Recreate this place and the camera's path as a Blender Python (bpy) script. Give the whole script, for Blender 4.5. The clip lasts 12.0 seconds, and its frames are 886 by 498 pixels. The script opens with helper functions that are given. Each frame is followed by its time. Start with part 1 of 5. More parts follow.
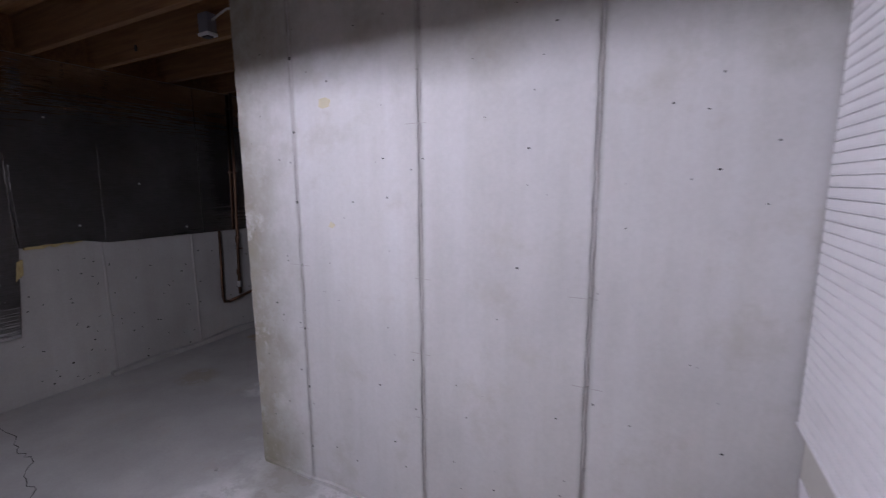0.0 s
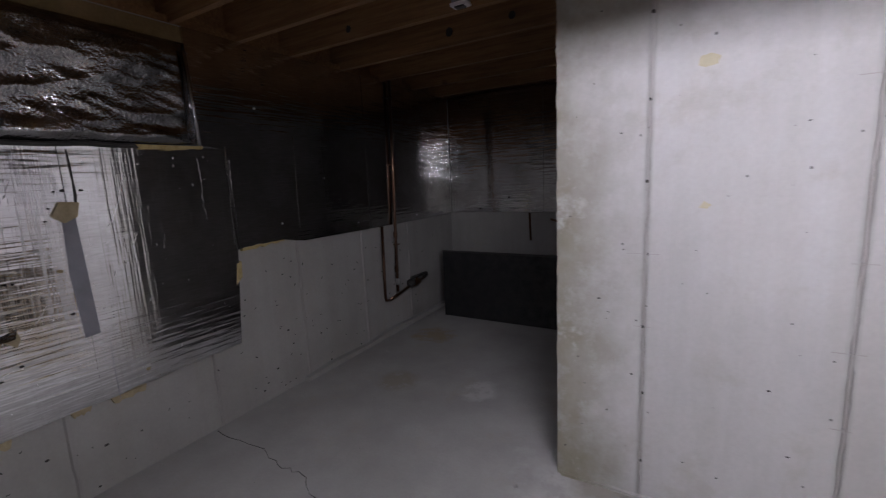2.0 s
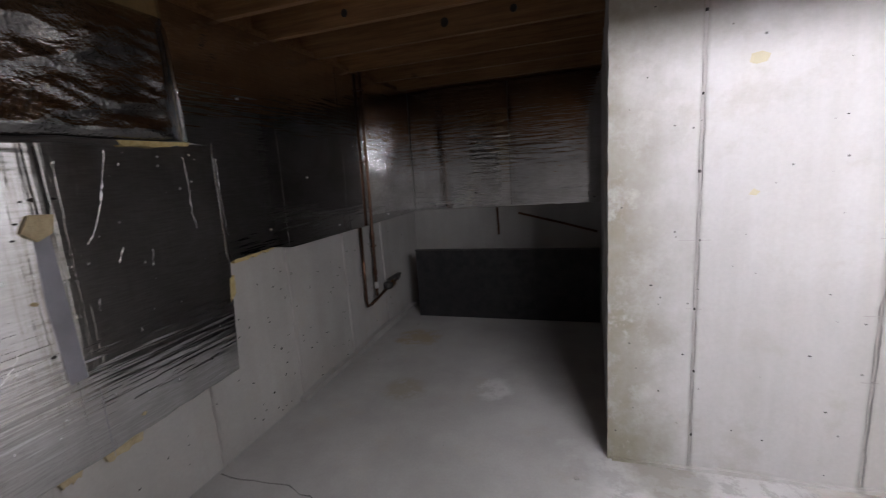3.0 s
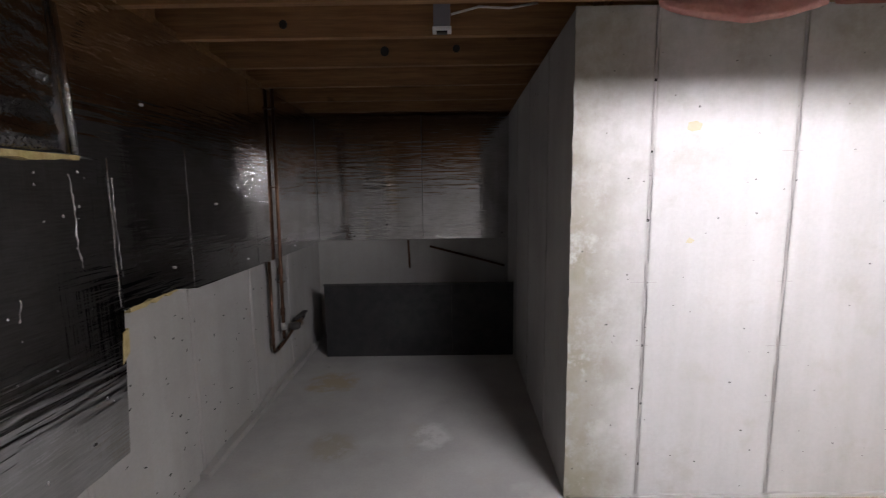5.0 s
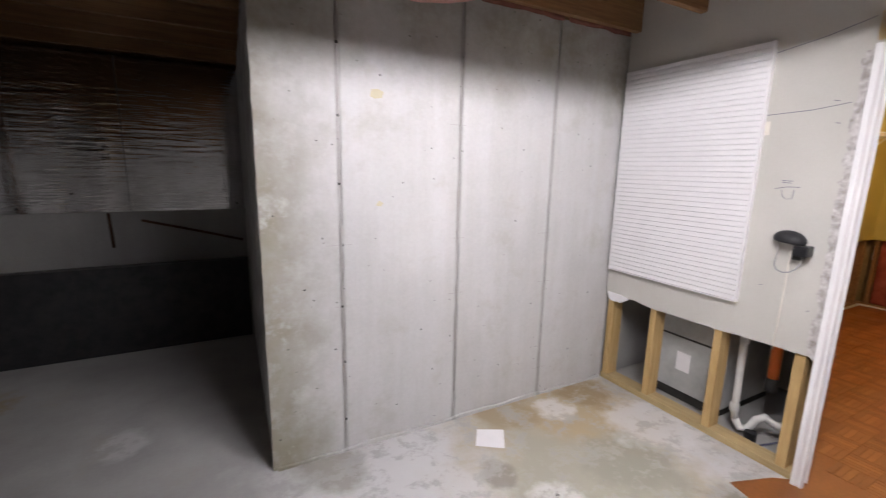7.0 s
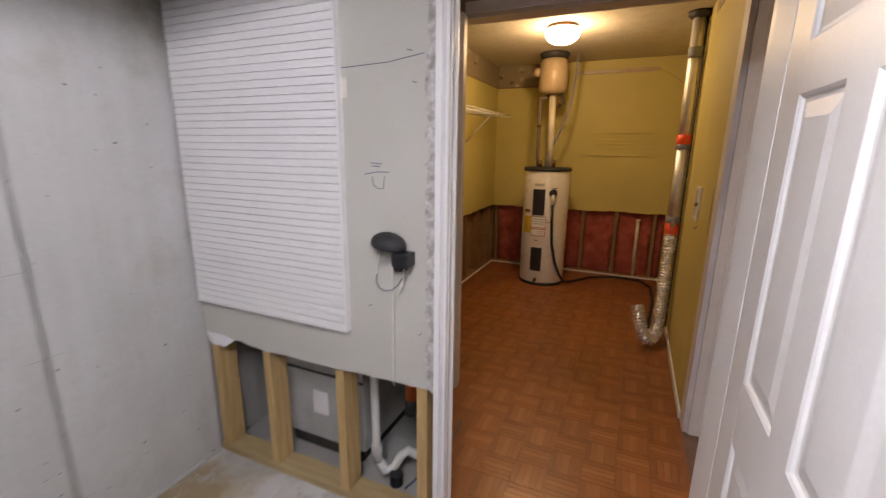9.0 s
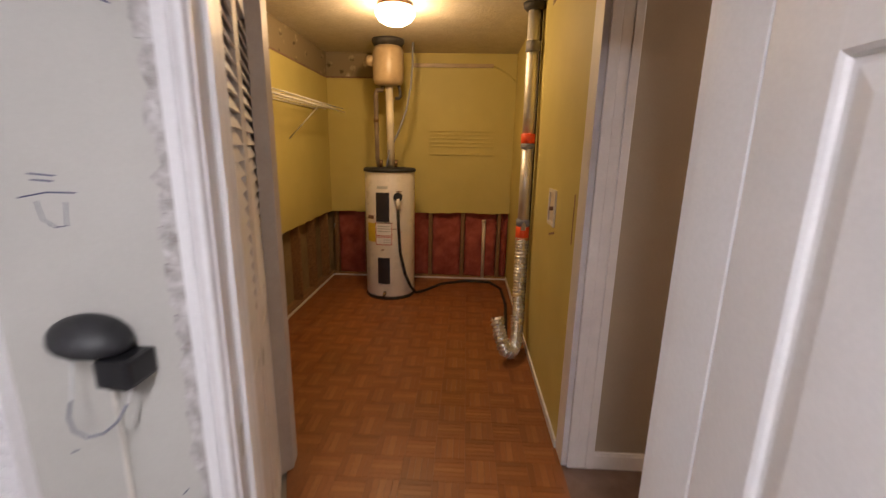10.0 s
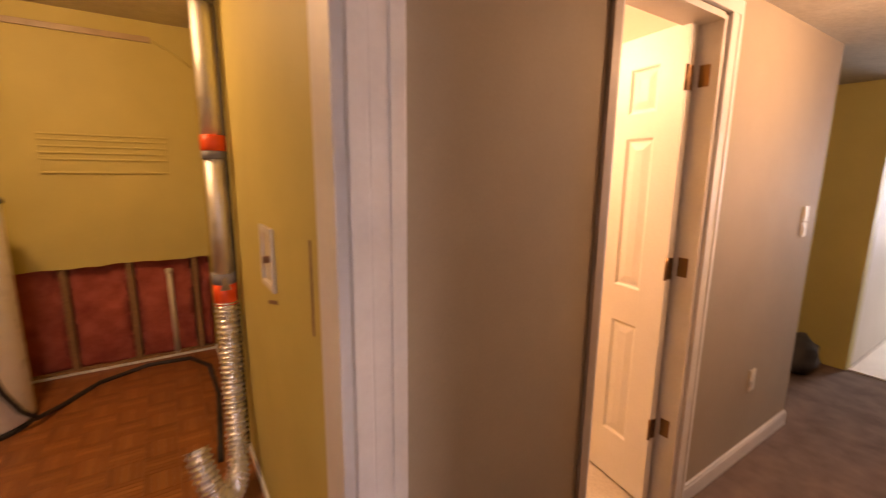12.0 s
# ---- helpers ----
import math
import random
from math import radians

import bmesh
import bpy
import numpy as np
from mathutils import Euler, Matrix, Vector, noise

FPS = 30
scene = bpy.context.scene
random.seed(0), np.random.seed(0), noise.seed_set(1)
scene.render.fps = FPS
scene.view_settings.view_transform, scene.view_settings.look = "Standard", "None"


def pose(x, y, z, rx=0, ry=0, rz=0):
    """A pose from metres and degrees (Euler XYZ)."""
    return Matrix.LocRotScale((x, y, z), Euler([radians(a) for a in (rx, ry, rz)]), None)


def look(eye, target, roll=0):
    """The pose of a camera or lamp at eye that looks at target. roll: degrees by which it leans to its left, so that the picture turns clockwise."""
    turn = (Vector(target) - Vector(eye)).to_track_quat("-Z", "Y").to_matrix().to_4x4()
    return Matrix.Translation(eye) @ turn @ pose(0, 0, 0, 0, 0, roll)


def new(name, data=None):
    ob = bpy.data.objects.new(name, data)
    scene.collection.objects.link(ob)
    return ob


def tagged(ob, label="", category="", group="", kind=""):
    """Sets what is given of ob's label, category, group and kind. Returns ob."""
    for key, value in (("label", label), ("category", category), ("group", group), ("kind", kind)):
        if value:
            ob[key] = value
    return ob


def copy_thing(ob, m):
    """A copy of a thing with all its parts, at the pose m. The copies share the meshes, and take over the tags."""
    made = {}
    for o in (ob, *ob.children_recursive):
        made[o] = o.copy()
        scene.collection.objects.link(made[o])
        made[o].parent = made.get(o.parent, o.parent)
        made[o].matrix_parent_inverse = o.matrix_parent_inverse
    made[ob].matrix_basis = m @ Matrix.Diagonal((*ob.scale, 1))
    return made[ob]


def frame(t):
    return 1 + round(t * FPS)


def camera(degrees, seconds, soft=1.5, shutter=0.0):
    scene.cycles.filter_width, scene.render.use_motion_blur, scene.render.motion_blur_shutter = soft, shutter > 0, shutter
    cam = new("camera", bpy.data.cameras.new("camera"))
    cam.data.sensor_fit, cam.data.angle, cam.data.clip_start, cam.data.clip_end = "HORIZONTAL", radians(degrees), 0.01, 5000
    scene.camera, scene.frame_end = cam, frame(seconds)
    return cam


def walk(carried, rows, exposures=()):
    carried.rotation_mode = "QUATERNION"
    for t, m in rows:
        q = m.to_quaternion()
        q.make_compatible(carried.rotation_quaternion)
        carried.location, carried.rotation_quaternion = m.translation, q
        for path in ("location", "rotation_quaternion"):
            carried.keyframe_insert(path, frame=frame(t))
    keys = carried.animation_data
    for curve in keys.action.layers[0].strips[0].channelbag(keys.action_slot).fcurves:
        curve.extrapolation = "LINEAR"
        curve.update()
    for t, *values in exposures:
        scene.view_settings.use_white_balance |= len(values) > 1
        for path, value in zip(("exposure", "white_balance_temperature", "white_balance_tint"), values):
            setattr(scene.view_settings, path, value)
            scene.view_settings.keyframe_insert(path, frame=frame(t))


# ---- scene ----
cam = camera(92.6, 12.0, soft=1.2, shutter=0.4)
PATH = [
    (0, (1.056, 1.104, 1.489), (0.145, 2.858, 1.181), -0.4),
    (0.5, (0.773, 1.045, 1.496), (-0.216, 2.762, 1.226), -0.5),
    (1, (0.399, 0.991, 1.494), (-0.73, 2.618, 1.216), -2.6),
    (1.5, (0.043, 0.818, 1.47), (-1.049, 2.464, 1.157), -2.5),
    (2, (-0.293, 0.657, 1.453), (-1.291, 2.359, 1.126), -2.7),
    (2.5, (-0.659, 0.569, 1.463), (-1.638, 2.293, 1.196), -1.6),
    (3, (-0.921, 0.492, 1.482), (-1.537, 2.359, 1.119), -4.0),
    (5, (-1.386, 0.565, 1.546), (-1.396, 2.548, 1.283), -0.8),
    (5.5, (-1.361, 0.554, 1.526), (-1.165, 2.528, 1.271), -0.1),
    (6, (-1.293, 0.553, 1.509), (-0.857, 2.483, 1.219), -0.2),
    (6.5, (-1.164, 0.524, 1.495), (-0.424, 2.343, 1.117), 0.3),
    (7, (-0.961, 0.525, 1.489), (-0.029, 2.254, 1.114), 1.2),
    (7.5, (-0.733, 0.535, 1.491), (0.469, 2.051, 0.985), 2.0),
    (7.7, (-0.605, 0.541, 1.471), (0.744, 1.889, 0.867), 1.7),
    (9.3, (0.377, 0.788, 1.521), (2.221, 1.427, 1.083), 1.2),
    (9.5, (0.499, 0.81, 1.511), (2.383, 1.309, 1.06), 1.6),
    (10, (0.791, 0.867, 1.516), (2.735, 0.962, 1.056), 1.1),
    (10.5, (1.119, 0.843, 1.501), (3.084, 0.869, 1.128), 1.7),
    (11, (1.39, 0.824, 1.49), (3.341, 0.651, 1.087), 2.0),
    (11.5, (1.601, 0.76, 1.48), (3.457, 0.093, 1.146), 2.4),
    (12, (1.806, 0.636, 1.481), (3.445, -0.454, 1.126), 0.6),
]
EXPOSURES = [(0.0, 0.35, 5750, 19), (0.5, 0.08, 5800, 20), (1.0, -0.05, 5800, 18), (1.5, 0.1, 5850, 17), (2.5, 0.65, 6200, 11), (3.2, 1.15, 6250, 10), (5.0, 1.35, 6350, 10), (5.5, 1.35, 6350, 10), (6.5, 1.25, 6350, 10), (7.5, 0.8, 6400, 11), (9.5, 0.45, 6300, 11), (10.0, 0.55, 6350, 13), (10.5, 0.35, 6950, 19), (11.0, 0.66, 7450, 27), (12.0, 0.98, 7600, 29)]
walk(cam, [(t, look(eye, target, roll)) for t, eye, target, roll in PATH], EXPOSURES)

# ---- world and lights ----
world = bpy.data.worlds.new("world")
scene.world = world
world.use_nodes = True
wn = world.node_tree.nodes
sky = wn.new("ShaderNodeTexSky")
sky.sky_type, sky.sun_disc, sky.sun_elevation, sky.sun_rotation = "NISHITA", False, radians(40), radians(120)
world.node_tree.links.new(sky.outputs[0], wn["Background"].inputs[0])
wn["Background"].inputs[1].default_value = 0.1


def lamp(name, kind, at, power, colour, size=0.1, aim=None):
    data = bpy.data.lights.new(name, kind)
    data.energy, data.color = power, colour
    if kind == "AREA":
        data.size = size
    else:
        data.shadow_soft_size = size
    ob = new(name, data)
    ob.matrix_world = look(at, aim or (at[0], at[1] + 0.0001, at[2] - 1))
    return ob


lamp("laundry_bulb", "POINT", (4.08, 1.40, 2.385), 20, (1.0, 0.62, 0.28), 0.07)
lamp("bath_bulb", "POINT", (3.5, -0.55, 2.05), 29, (1.0, 0.58, 0.32), 0.08)
lamp("hall_bulb", "POINT", (1.92, -1.5, 2.07), 20, (1.0, 0.66, 0.38), 0.08)
window_sky = lamp("window_daylight", "AREA", (1.7, -8.3, 1.4), 60, (0.8, 0.9, 1.0), 1.4, (1.6, -5.0, 1.1))


# ---- materials ----
def material(name, rough=0.6, metal=0.0):
    m = bpy.data.materials.new(name)
    m.use_nodes = True
    b = m.node_tree.nodes["Principled BSDF"]
    b.inputs["Roughness"].default_value, b.inputs["Metallic"].default_value = rough, metal
    return m, m.node_tree.nodes, m.node_tree.links, b


def coords(n, l, scale=(1, 1, 1)):
    g = n.new("ShaderNodeNewGeometry")
    mp = n.new("ShaderNodeMapping")
    mp.inputs["Scale"].default_value = scale
    l.new(g.outputs["Position"], mp.inputs[0])
    return mp.outputs[0]


def noisy(n, l, vec, scale, detail=4.0, rough=0.55):
    t = n.new("ShaderNodeTexNoise")
    t.inputs["Scale"].default_value, t.inputs["Detail"].default_value, t.inputs["Roughness"].default_value = scale, detail, rough
    l.new(vec, t.inputs["Vector"])
    return t.outputs["Fac"]


def ramp(n, l, fac, stops):
    r = n.new("ShaderNodeValToRGB")
    e = r.color_ramp.elements
    while len(e) < len(stops):
        e.new(0.5)
    for k, (p, c) in enumerate(stops):
        e[k].position, e[k].color = p, (*c, 1) if len(c) == 3 else c
    l.new(fac, r.inputs[0])
    return r.outputs[0]


def mixed(n, l, fac, a, b, mode="MIX"):
    x = n.new("ShaderNodeMix")
    x.data_type, x.blend_type = "RGBA", mode
    for sock, v in ((x.inputs[0], fac), (x.inputs[6], a), (x.inputs[7], b)):
        if isinstance(v, (int, float)):
            sock.default_value = v
        elif isinstance(v, tuple):
            sock.default_value = (*v, 1)
        else:
            l.new(v, sock)
    return x.outputs[2]


def bumped(n, l, b, height, strength=0.3, dist=0.01):
    u = n.new("ShaderNodeBump")
    u.inputs["Strength"].default_value, u.inputs["Distance"].default_value = strength, dist
    l.new(height, u.inputs["Height"])
    l.new(u.outputs[0], b.inputs["Normal"])


def g3(v):
    return (v, v, v)


def mottled(name, a, b, rough=0.6, scale=3.0, fine=60.0, bump=0.1, metal=0.0, stretch=(1, 1, 1), grain=0.35):
    m, n, l, p = material(name, rough, metal)
    v = coords(n, l, stretch)
    big, small = noisy(n, l, v, scale), noisy(n, l, v, fine, 3)
    c = ramp(n, l, big, [(0.3, a), (0.7, b)])
    c = mixed(n, l, grain, c, ramp(n, l, small, [(0.3, g3(0.55)), (0.7, g3(1.0))]), "MULTIPLY")
    l.new(c, p.inputs["Base Color"])
    if bump:
        bumped(n, l, p, small, bump, 0.004)
    return m


def concrete(name, a, b, pits=1.0, stain=None, streak=0.25, stretch=(1, 1, 1), marks=(), bands=(), soft=0.9):
    """Poured concrete: cloudy tone, upright streaks, bug holes; stain: a tint with its centre and radius."""
    m, n, l, p = material(name, 0.88)
    v = coords(n, l)
    c = ramp(n, l, noisy(n, l, v, 1.3, 5, 0.6), [(0.3, a), (0.7, b)])
    c = mixed(n, l, 0.16, c, ramp(n, l, noisy(n, l, v, 70, 3), [(0.3, g3(0.62)), (0.7, g3(1.0))]), "MULTIPLY")
    vs = coords(n, l, (9, 9, 0.7))
    c = mixed(n, l, streak, c, ramp(n, l, noisy(n, l, vs, 1.0, 4), [(0.35, (0.78, 0.76, 0.70)), (0.6, g3(1.0))]), "MULTIPLY")
    dirt = ramp(n, l, noisy(n, l, v, 2.7, 6, 0.7), [(0.56, g3(0.0)), (0.75, g3(1.0))])
    c = mixed(n, l, dirt, c, mixed(n, l, 0.55, c, (0.34, 0.31, 0.25)))
    for x, half in bands:
        sx = n.new("ShaderNodeSeparateXYZ")
        l.new(v, sx.inputs[0])
        off = n.new("ShaderNodeMath")
        off.operation = "SUBTRACT"
        l.new(sx.outputs[0], off.inputs[0])
        off.inputs[1].default_value = x
        away = n.new("ShaderNodeMath")
        away.operation = "ABSOLUTE"
        l.new(off.outputs[0], away.inputs[0])
        spread = n.new("ShaderNodeMath")
        spread.operation = "MULTIPLY_ADD"
        l.new(noisy(n, l, coords(n, l, (3, 3, 1)), 7, 5, 0.65), spread.inputs[0])
        spread.inputs[1].default_value = half * 1.1
        l.new(away.outputs[0], spread.inputs[2])
        c = mixed(n, l, stain_mask(n, l, spread.outputs[0], half), c, mixed(n, l, 0.5, c, (0.20, 0.19, 0.165)))
    for tint, centre, radius in marks:
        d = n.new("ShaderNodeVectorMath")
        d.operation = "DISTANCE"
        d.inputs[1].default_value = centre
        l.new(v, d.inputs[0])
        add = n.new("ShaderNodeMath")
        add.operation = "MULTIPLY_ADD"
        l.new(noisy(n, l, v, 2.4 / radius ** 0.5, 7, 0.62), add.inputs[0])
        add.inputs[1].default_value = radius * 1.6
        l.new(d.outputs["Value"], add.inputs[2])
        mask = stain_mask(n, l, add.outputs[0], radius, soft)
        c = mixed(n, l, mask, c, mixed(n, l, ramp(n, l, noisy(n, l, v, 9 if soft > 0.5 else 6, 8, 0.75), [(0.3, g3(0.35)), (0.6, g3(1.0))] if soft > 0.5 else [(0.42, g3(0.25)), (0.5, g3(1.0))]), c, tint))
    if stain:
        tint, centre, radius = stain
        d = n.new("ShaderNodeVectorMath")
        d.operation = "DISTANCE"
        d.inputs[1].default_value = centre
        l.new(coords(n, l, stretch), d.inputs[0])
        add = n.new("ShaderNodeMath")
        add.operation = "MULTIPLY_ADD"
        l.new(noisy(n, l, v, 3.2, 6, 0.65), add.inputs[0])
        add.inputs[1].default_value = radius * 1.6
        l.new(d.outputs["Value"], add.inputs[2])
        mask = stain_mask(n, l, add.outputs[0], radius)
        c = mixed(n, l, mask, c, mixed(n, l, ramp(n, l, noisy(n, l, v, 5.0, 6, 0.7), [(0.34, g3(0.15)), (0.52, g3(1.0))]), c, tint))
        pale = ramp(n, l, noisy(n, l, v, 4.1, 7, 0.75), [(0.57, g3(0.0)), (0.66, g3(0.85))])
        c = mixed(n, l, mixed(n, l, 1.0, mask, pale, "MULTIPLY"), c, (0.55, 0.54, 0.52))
    vo = n.new("ShaderNodeTexVoronoi")
    vo.inputs["Scale"].default_value = 17
    l.new(v, vo.inputs["Vector"])
    hole = n.new("ShaderNodeMath")
    hole.operation = "MULTIPLY_ADD"
    sep = n.new("ShaderNodeSeparateColor")
    l.new(vo.outputs["Color"], sep.inputs[0])
    l.new(sep.outputs[0], hole.inputs[0])
    hole.inputs[1].default_value = 0.32
    l.new(vo.outputs["Distance"], hole.inputs[2])
    pit = ramp(n, l, hole.outputs[0], [(0.075 * pits, g3(0.0)), (0.105 * pits, g3(1.0))])
    c = mixed(n, l, 1.0, c, ramp(n, l, pit, [(0.0, g3(0.3)), (1.0, g3(1.0))]), "MULTIPLY")
    l.new(c, p.inputs["Base Color"])
    h = mixed(n, l, 0.75, ramp(n, l, noisy(n, l, v, 38, 5), [(0, g3(0)), (1, g3(1))]), pit)
    bumped(n, l, p, h, 0.35, 0.004)
    return m


def stain_mask(n, l, value, radius, soft=0.9):
    r = n.new("ShaderNodeMapRange")
    r.inputs["From Min"].default_value, r.inputs["From Max"].default_value = radius * (1.9 - soft), radius * 1.9
    r.inputs["To Min"].default_value, r.inputs["To Max"].default_value = 0.75, 0.0
    l.new(value, r.inputs["Value"])
    return r.outputs[0]


def foil(name, stretch, ripple=0.25, rough=0.16, tone=0.62, upright=0.12, wide=0.3):
    """Crinkled aluminium: fine ripples along stretch, slow waves, faint upright pulls, dusty and scuffed gloss."""
    m, n, l, p = material(name, rough, 1.0)
    v = coords(n, l)
    fine = noisy(n, l, coords(n, l, stretch), 3.0, 2, 0.5)
    slow = noisy(n, l, v, 1.6, 2)
    c = ramp(n, l, noisy(n, l, v, 5, 5), [(0.3, (tone * 0.82, tone * 0.81, tone * 0.8)), (0.7, (tone, tone, tone * 1.02))])
    c = mixed(n, l, 0.35, c, ramp(n, l, noisy(n, l, coords(n, l, (1, 1, 9)), 14, 4), [(0.35, g3(0.6)), (0.6, g3(1.0))]), "MULTIPLY")
    l.new(c, p.inputs["Base Color"])
    l.new(ramp(n, l, noisy(n, l, v, 9, 5), [(0.3, g3(rough * 0.6)), (0.75, g3(rough * 2.0))]), p.inputs["Roughness"])
    h = mixed(n, l, wide, ramp(n, l, fine, [(0.2, g3(0)), (0.8, g3(1))]), ramp(n, l, slow, [(0.2, g3(0)), (0.8, g3(1))]))
    pulls = noisy(n, l, coords(n, l, (26, 26, 1.0)), 2.0, 2)
    h = mixed(n, l, upright, h, ramp(n, l, pulls, [(0.2, g3(0)), (0.8, g3(1))]))
    bumped(n, l, p, h, ripple, 0.02)
    return m


def timber(name, a, b, stretch, rough=0.75):
    m, n, l, p = material(name, rough)
    v = coords(n, l, stretch)
    o = n.new("ShaderNodeObjectInfo")
    grain = noisy(n, l, v, 6, 6, 0.65)
    c = ramp(n, l, grain, [(0.3, a), (0.68, b)])
    c = mixed(n, l, 0.5, c, ramp(n, l, o.outputs["Random"], [(0, g3(0.72)), (1, g3(1.0))]), "MULTIPLY")
    knots = ramp(n, l, noisy(n, l, coords(n, l, tuple(0.5 + 0.5 * min(1, s / 4) for s in stretch)), 7, 2), [(0.70, g3(1.0)), (0.78, g3(0.45))])
    c = mixed(n, l, 1.0, c, knots, "MULTIPLY")
    l.new(c, p.inputs["Base Color"])
    bumped(n, l, p, grain, 0.2, 0.004)
    return m


def plain(name, colour, rough=0.5, metal=0.0, wear=0.12):
    """A painted or plastic surface with slight grime and uneven gloss."""
    m, n, l, p = material(name, rough, metal)
    v = coords(n, l)
    dark = tuple(c * (1 - 2 * wear) for c in colour)
    l.new(ramp(n, l, noisy(n, l, v, 6, 6, 0.65), [(0.3, dark), (0.6, colour)]), p.inputs["Base Color"])
    l.new(ramp(n, l, noisy(n, l, v, 14, 4), [(0.3, g3(rough * 0.8)), (0.7, g3(min(1, rough * 1.25)))]), p.inputs["Roughness"])
    return m


# Olive stain tint; the marks along the wall top also paint in shade.
DAMP_SHADE = (0.22, 0.21, 0.155)
WALL_MARKS = ((DAMP_SHADE, (-0.66, 2.53, 2.22), 0.40), (DAMP_SHADE, (-0.05, 2.53, 2.30), 0.36), (DAMP_SHADE, (0.48, 2.53, 2.23), 0.40), (DAMP_SHADE, (0.95, 2.53, 2.26), 0.36), (DAMP_SHADE, (-0.72, 2.53, 0.12), 0.24), (DAMP_SHADE, (1.38, 2.53, 2.16), 0.34), (DAMP_SHADE, (-0.80, 2.53, 1.2), 0.12), (DAMP_SHADE, (-0.80, 2.53, 1.7), 0.11))
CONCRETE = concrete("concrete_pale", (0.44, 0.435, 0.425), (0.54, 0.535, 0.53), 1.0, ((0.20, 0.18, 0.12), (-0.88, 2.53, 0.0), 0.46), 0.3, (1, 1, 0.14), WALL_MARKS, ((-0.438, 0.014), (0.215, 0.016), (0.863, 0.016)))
# Dimmed copy of the pale concrete; shade on the alcove walls is in its colour.
CONCRETE_DIM = concrete("concrete_dimmed", (0.29, 0.283, 0.268), (0.38, 0.372, 0.357), 1.1)
SEAM_PALE = concrete("concrete_seam_pale", (0.33, 0.325, 0.31), (0.46, 0.435, 0.425), 2.2, None, 0.5)
SEAM = concrete("concrete_seam", (0.27, 0.26, 0.25), (0.37, 0.36, 0.345), 1.6)
SLAB_MARKS = (
    ((0.55, 0.545, 0.54), (0.45, 1.95, 0.0), 1.35), ((0.37, 0.31, 0.20), (0.75, 2.1, 0.0), 0.8), ((0.40, 0.31, 0.18), (0.98, 2.22, 0.0), 0.42),
    ((0.30, 0.235, 0.14), (0.55, 2.46, 0.0), 0.22), ((0.27, 0.20, 0.11), (1.18, 2.40, 0.0), 0.20), ((0.33, 0.32, 0.26), (0.55, 1.70, 0.0), 0.5), ((0.28, 0.27, 0.22), (0.86, 1.78, 0.0), 0.26),
    ((0.64, 0.63, 0.62), (0.85, 2.33, 0.0), 0.13), ((0.62, 0.615, 0.60), (0.32, 1.75, 0.0), 0.14), ((0.15, 0.145, 0.125), (1.12, 1.22, 0.0), 0.26), ((0.60, 0.59, 0.58), (1.3, 1.95, 0.0), 0.3),
    ((0.52, 0.515, 0.51), (-0.25, 2.05, 0.0), 0.45), ((0.24, 0.225, 0.19), (-0.55, 2.42, 0.0), 0.18), ((0.22, 0.205, 0.17), (0.18, 2.02, 0.0), 0.10), ((0.30, 0.24, 0.14), (-2.35, 3.9, 0.0), 0.2), ((0.26, 0.235, 0.18), (-2.1, 3.0, 0.0), 0.16), ((0.50, 0.495, 0.49), (-1.5, 3.1, 0.0), 0.14))
SLAB = concrete("slab", (0.27, 0.263, 0.252), (0.40, 0.392, 0.378), 0.5, None, 0.0, (1, 1, 1), SLAB_MARKS, (), 0.4)
FOIL = foil("foil_board", (1.0, 1.0, 13), 0.11, 0.05, 0.78, 0.05, 0.2)
FOIL_SCUFFED = foil("foil_board_scuffed", (1.0, 1.0, 15), 0.15, 0.055, 0.82, 0.19, 0.26)
WRAP = foil("foil_wrap", (26, 26, 26), 0.2, 0.12, 0.44, 0.1, 0.1)
# Door trim browned: shade on one jamb and one casing is in this colour.
SHADED_TRIM = mottled("shaded_trim_paint", (0.34, 0.27, 0.215), (0.41, 0.335, 0.27), 0.5, 4, 70, 0.05, grain=0.15)
WOOD = timber("joist_wood", (0.17, 0.085, 0.035), (0.32, 0.175, 0.075), (0.5, 9, 9))
STUD = timber("stud_pine", (0.42, 0.27, 0.10), (0.62, 0.44, 0.2), (8, 8, 0.6))
PLATE = timber("plate_pine", (0.36, 0.26, 0.12), (0.52, 0.4, 0.2), (8, 0.6, 8))
DRYWALL = mottled("drywall_paint", (0.50, 0.487, 0.442), (0.545, 0.53, 0.486), 0.75, 2, 150, 0.06, grain=0.1)
GYPSUM = mottled("torn_gypsum", (0.32, 0.285, 0.26), (0.70, 0.68, 0.66), 0.95, 34, 110, 1.0)
WHITE = mottled("white_paint", (0.78, 0.775, 0.77), (0.83, 0.825, 0.82), 0.42, 3, 120, 0.05, grain=0.1)
TRIM = mottled("trim_paint", (0.64, 0.62, 0.62), (0.74, 0.72, 0.71), 0.45, 5, 70, 0.08, grain=0.1)
BEIGE = mottled("louver_paint", (0.54, 0.475, 0.41), (0.59, 0.525, 0.46), 0.5, 4, 70, 0.05, grain=0.1)
PANEL = mottled("panel_white", (0.80, 0.79, 0.79), (0.84, 0.83, 0.83), 0.5, 3, 60, 0.05, grain=0.1)
GROOVE = plain("panel_groove", (0.74, 0.74, 0.75), 0.8)
YELLOW = mottled("yellow_paint", (0.49, 0.41, 0.125), (0.56, 0.47, 0.15), 0.6, 2, 130, 0.1, grain=0.1)
GREIGE = mottled("greige_paint", (0.305, 0.25, 0.187), (0.35, 0.29, 0.218), 0.7, 2, 130, 0.08, grain=0.1)
CARPET = mottled("carpet", (0.12, 0.075, 0.055), (0.22, 0.145, 0.11), 0.97, 7, 220, 0.9)
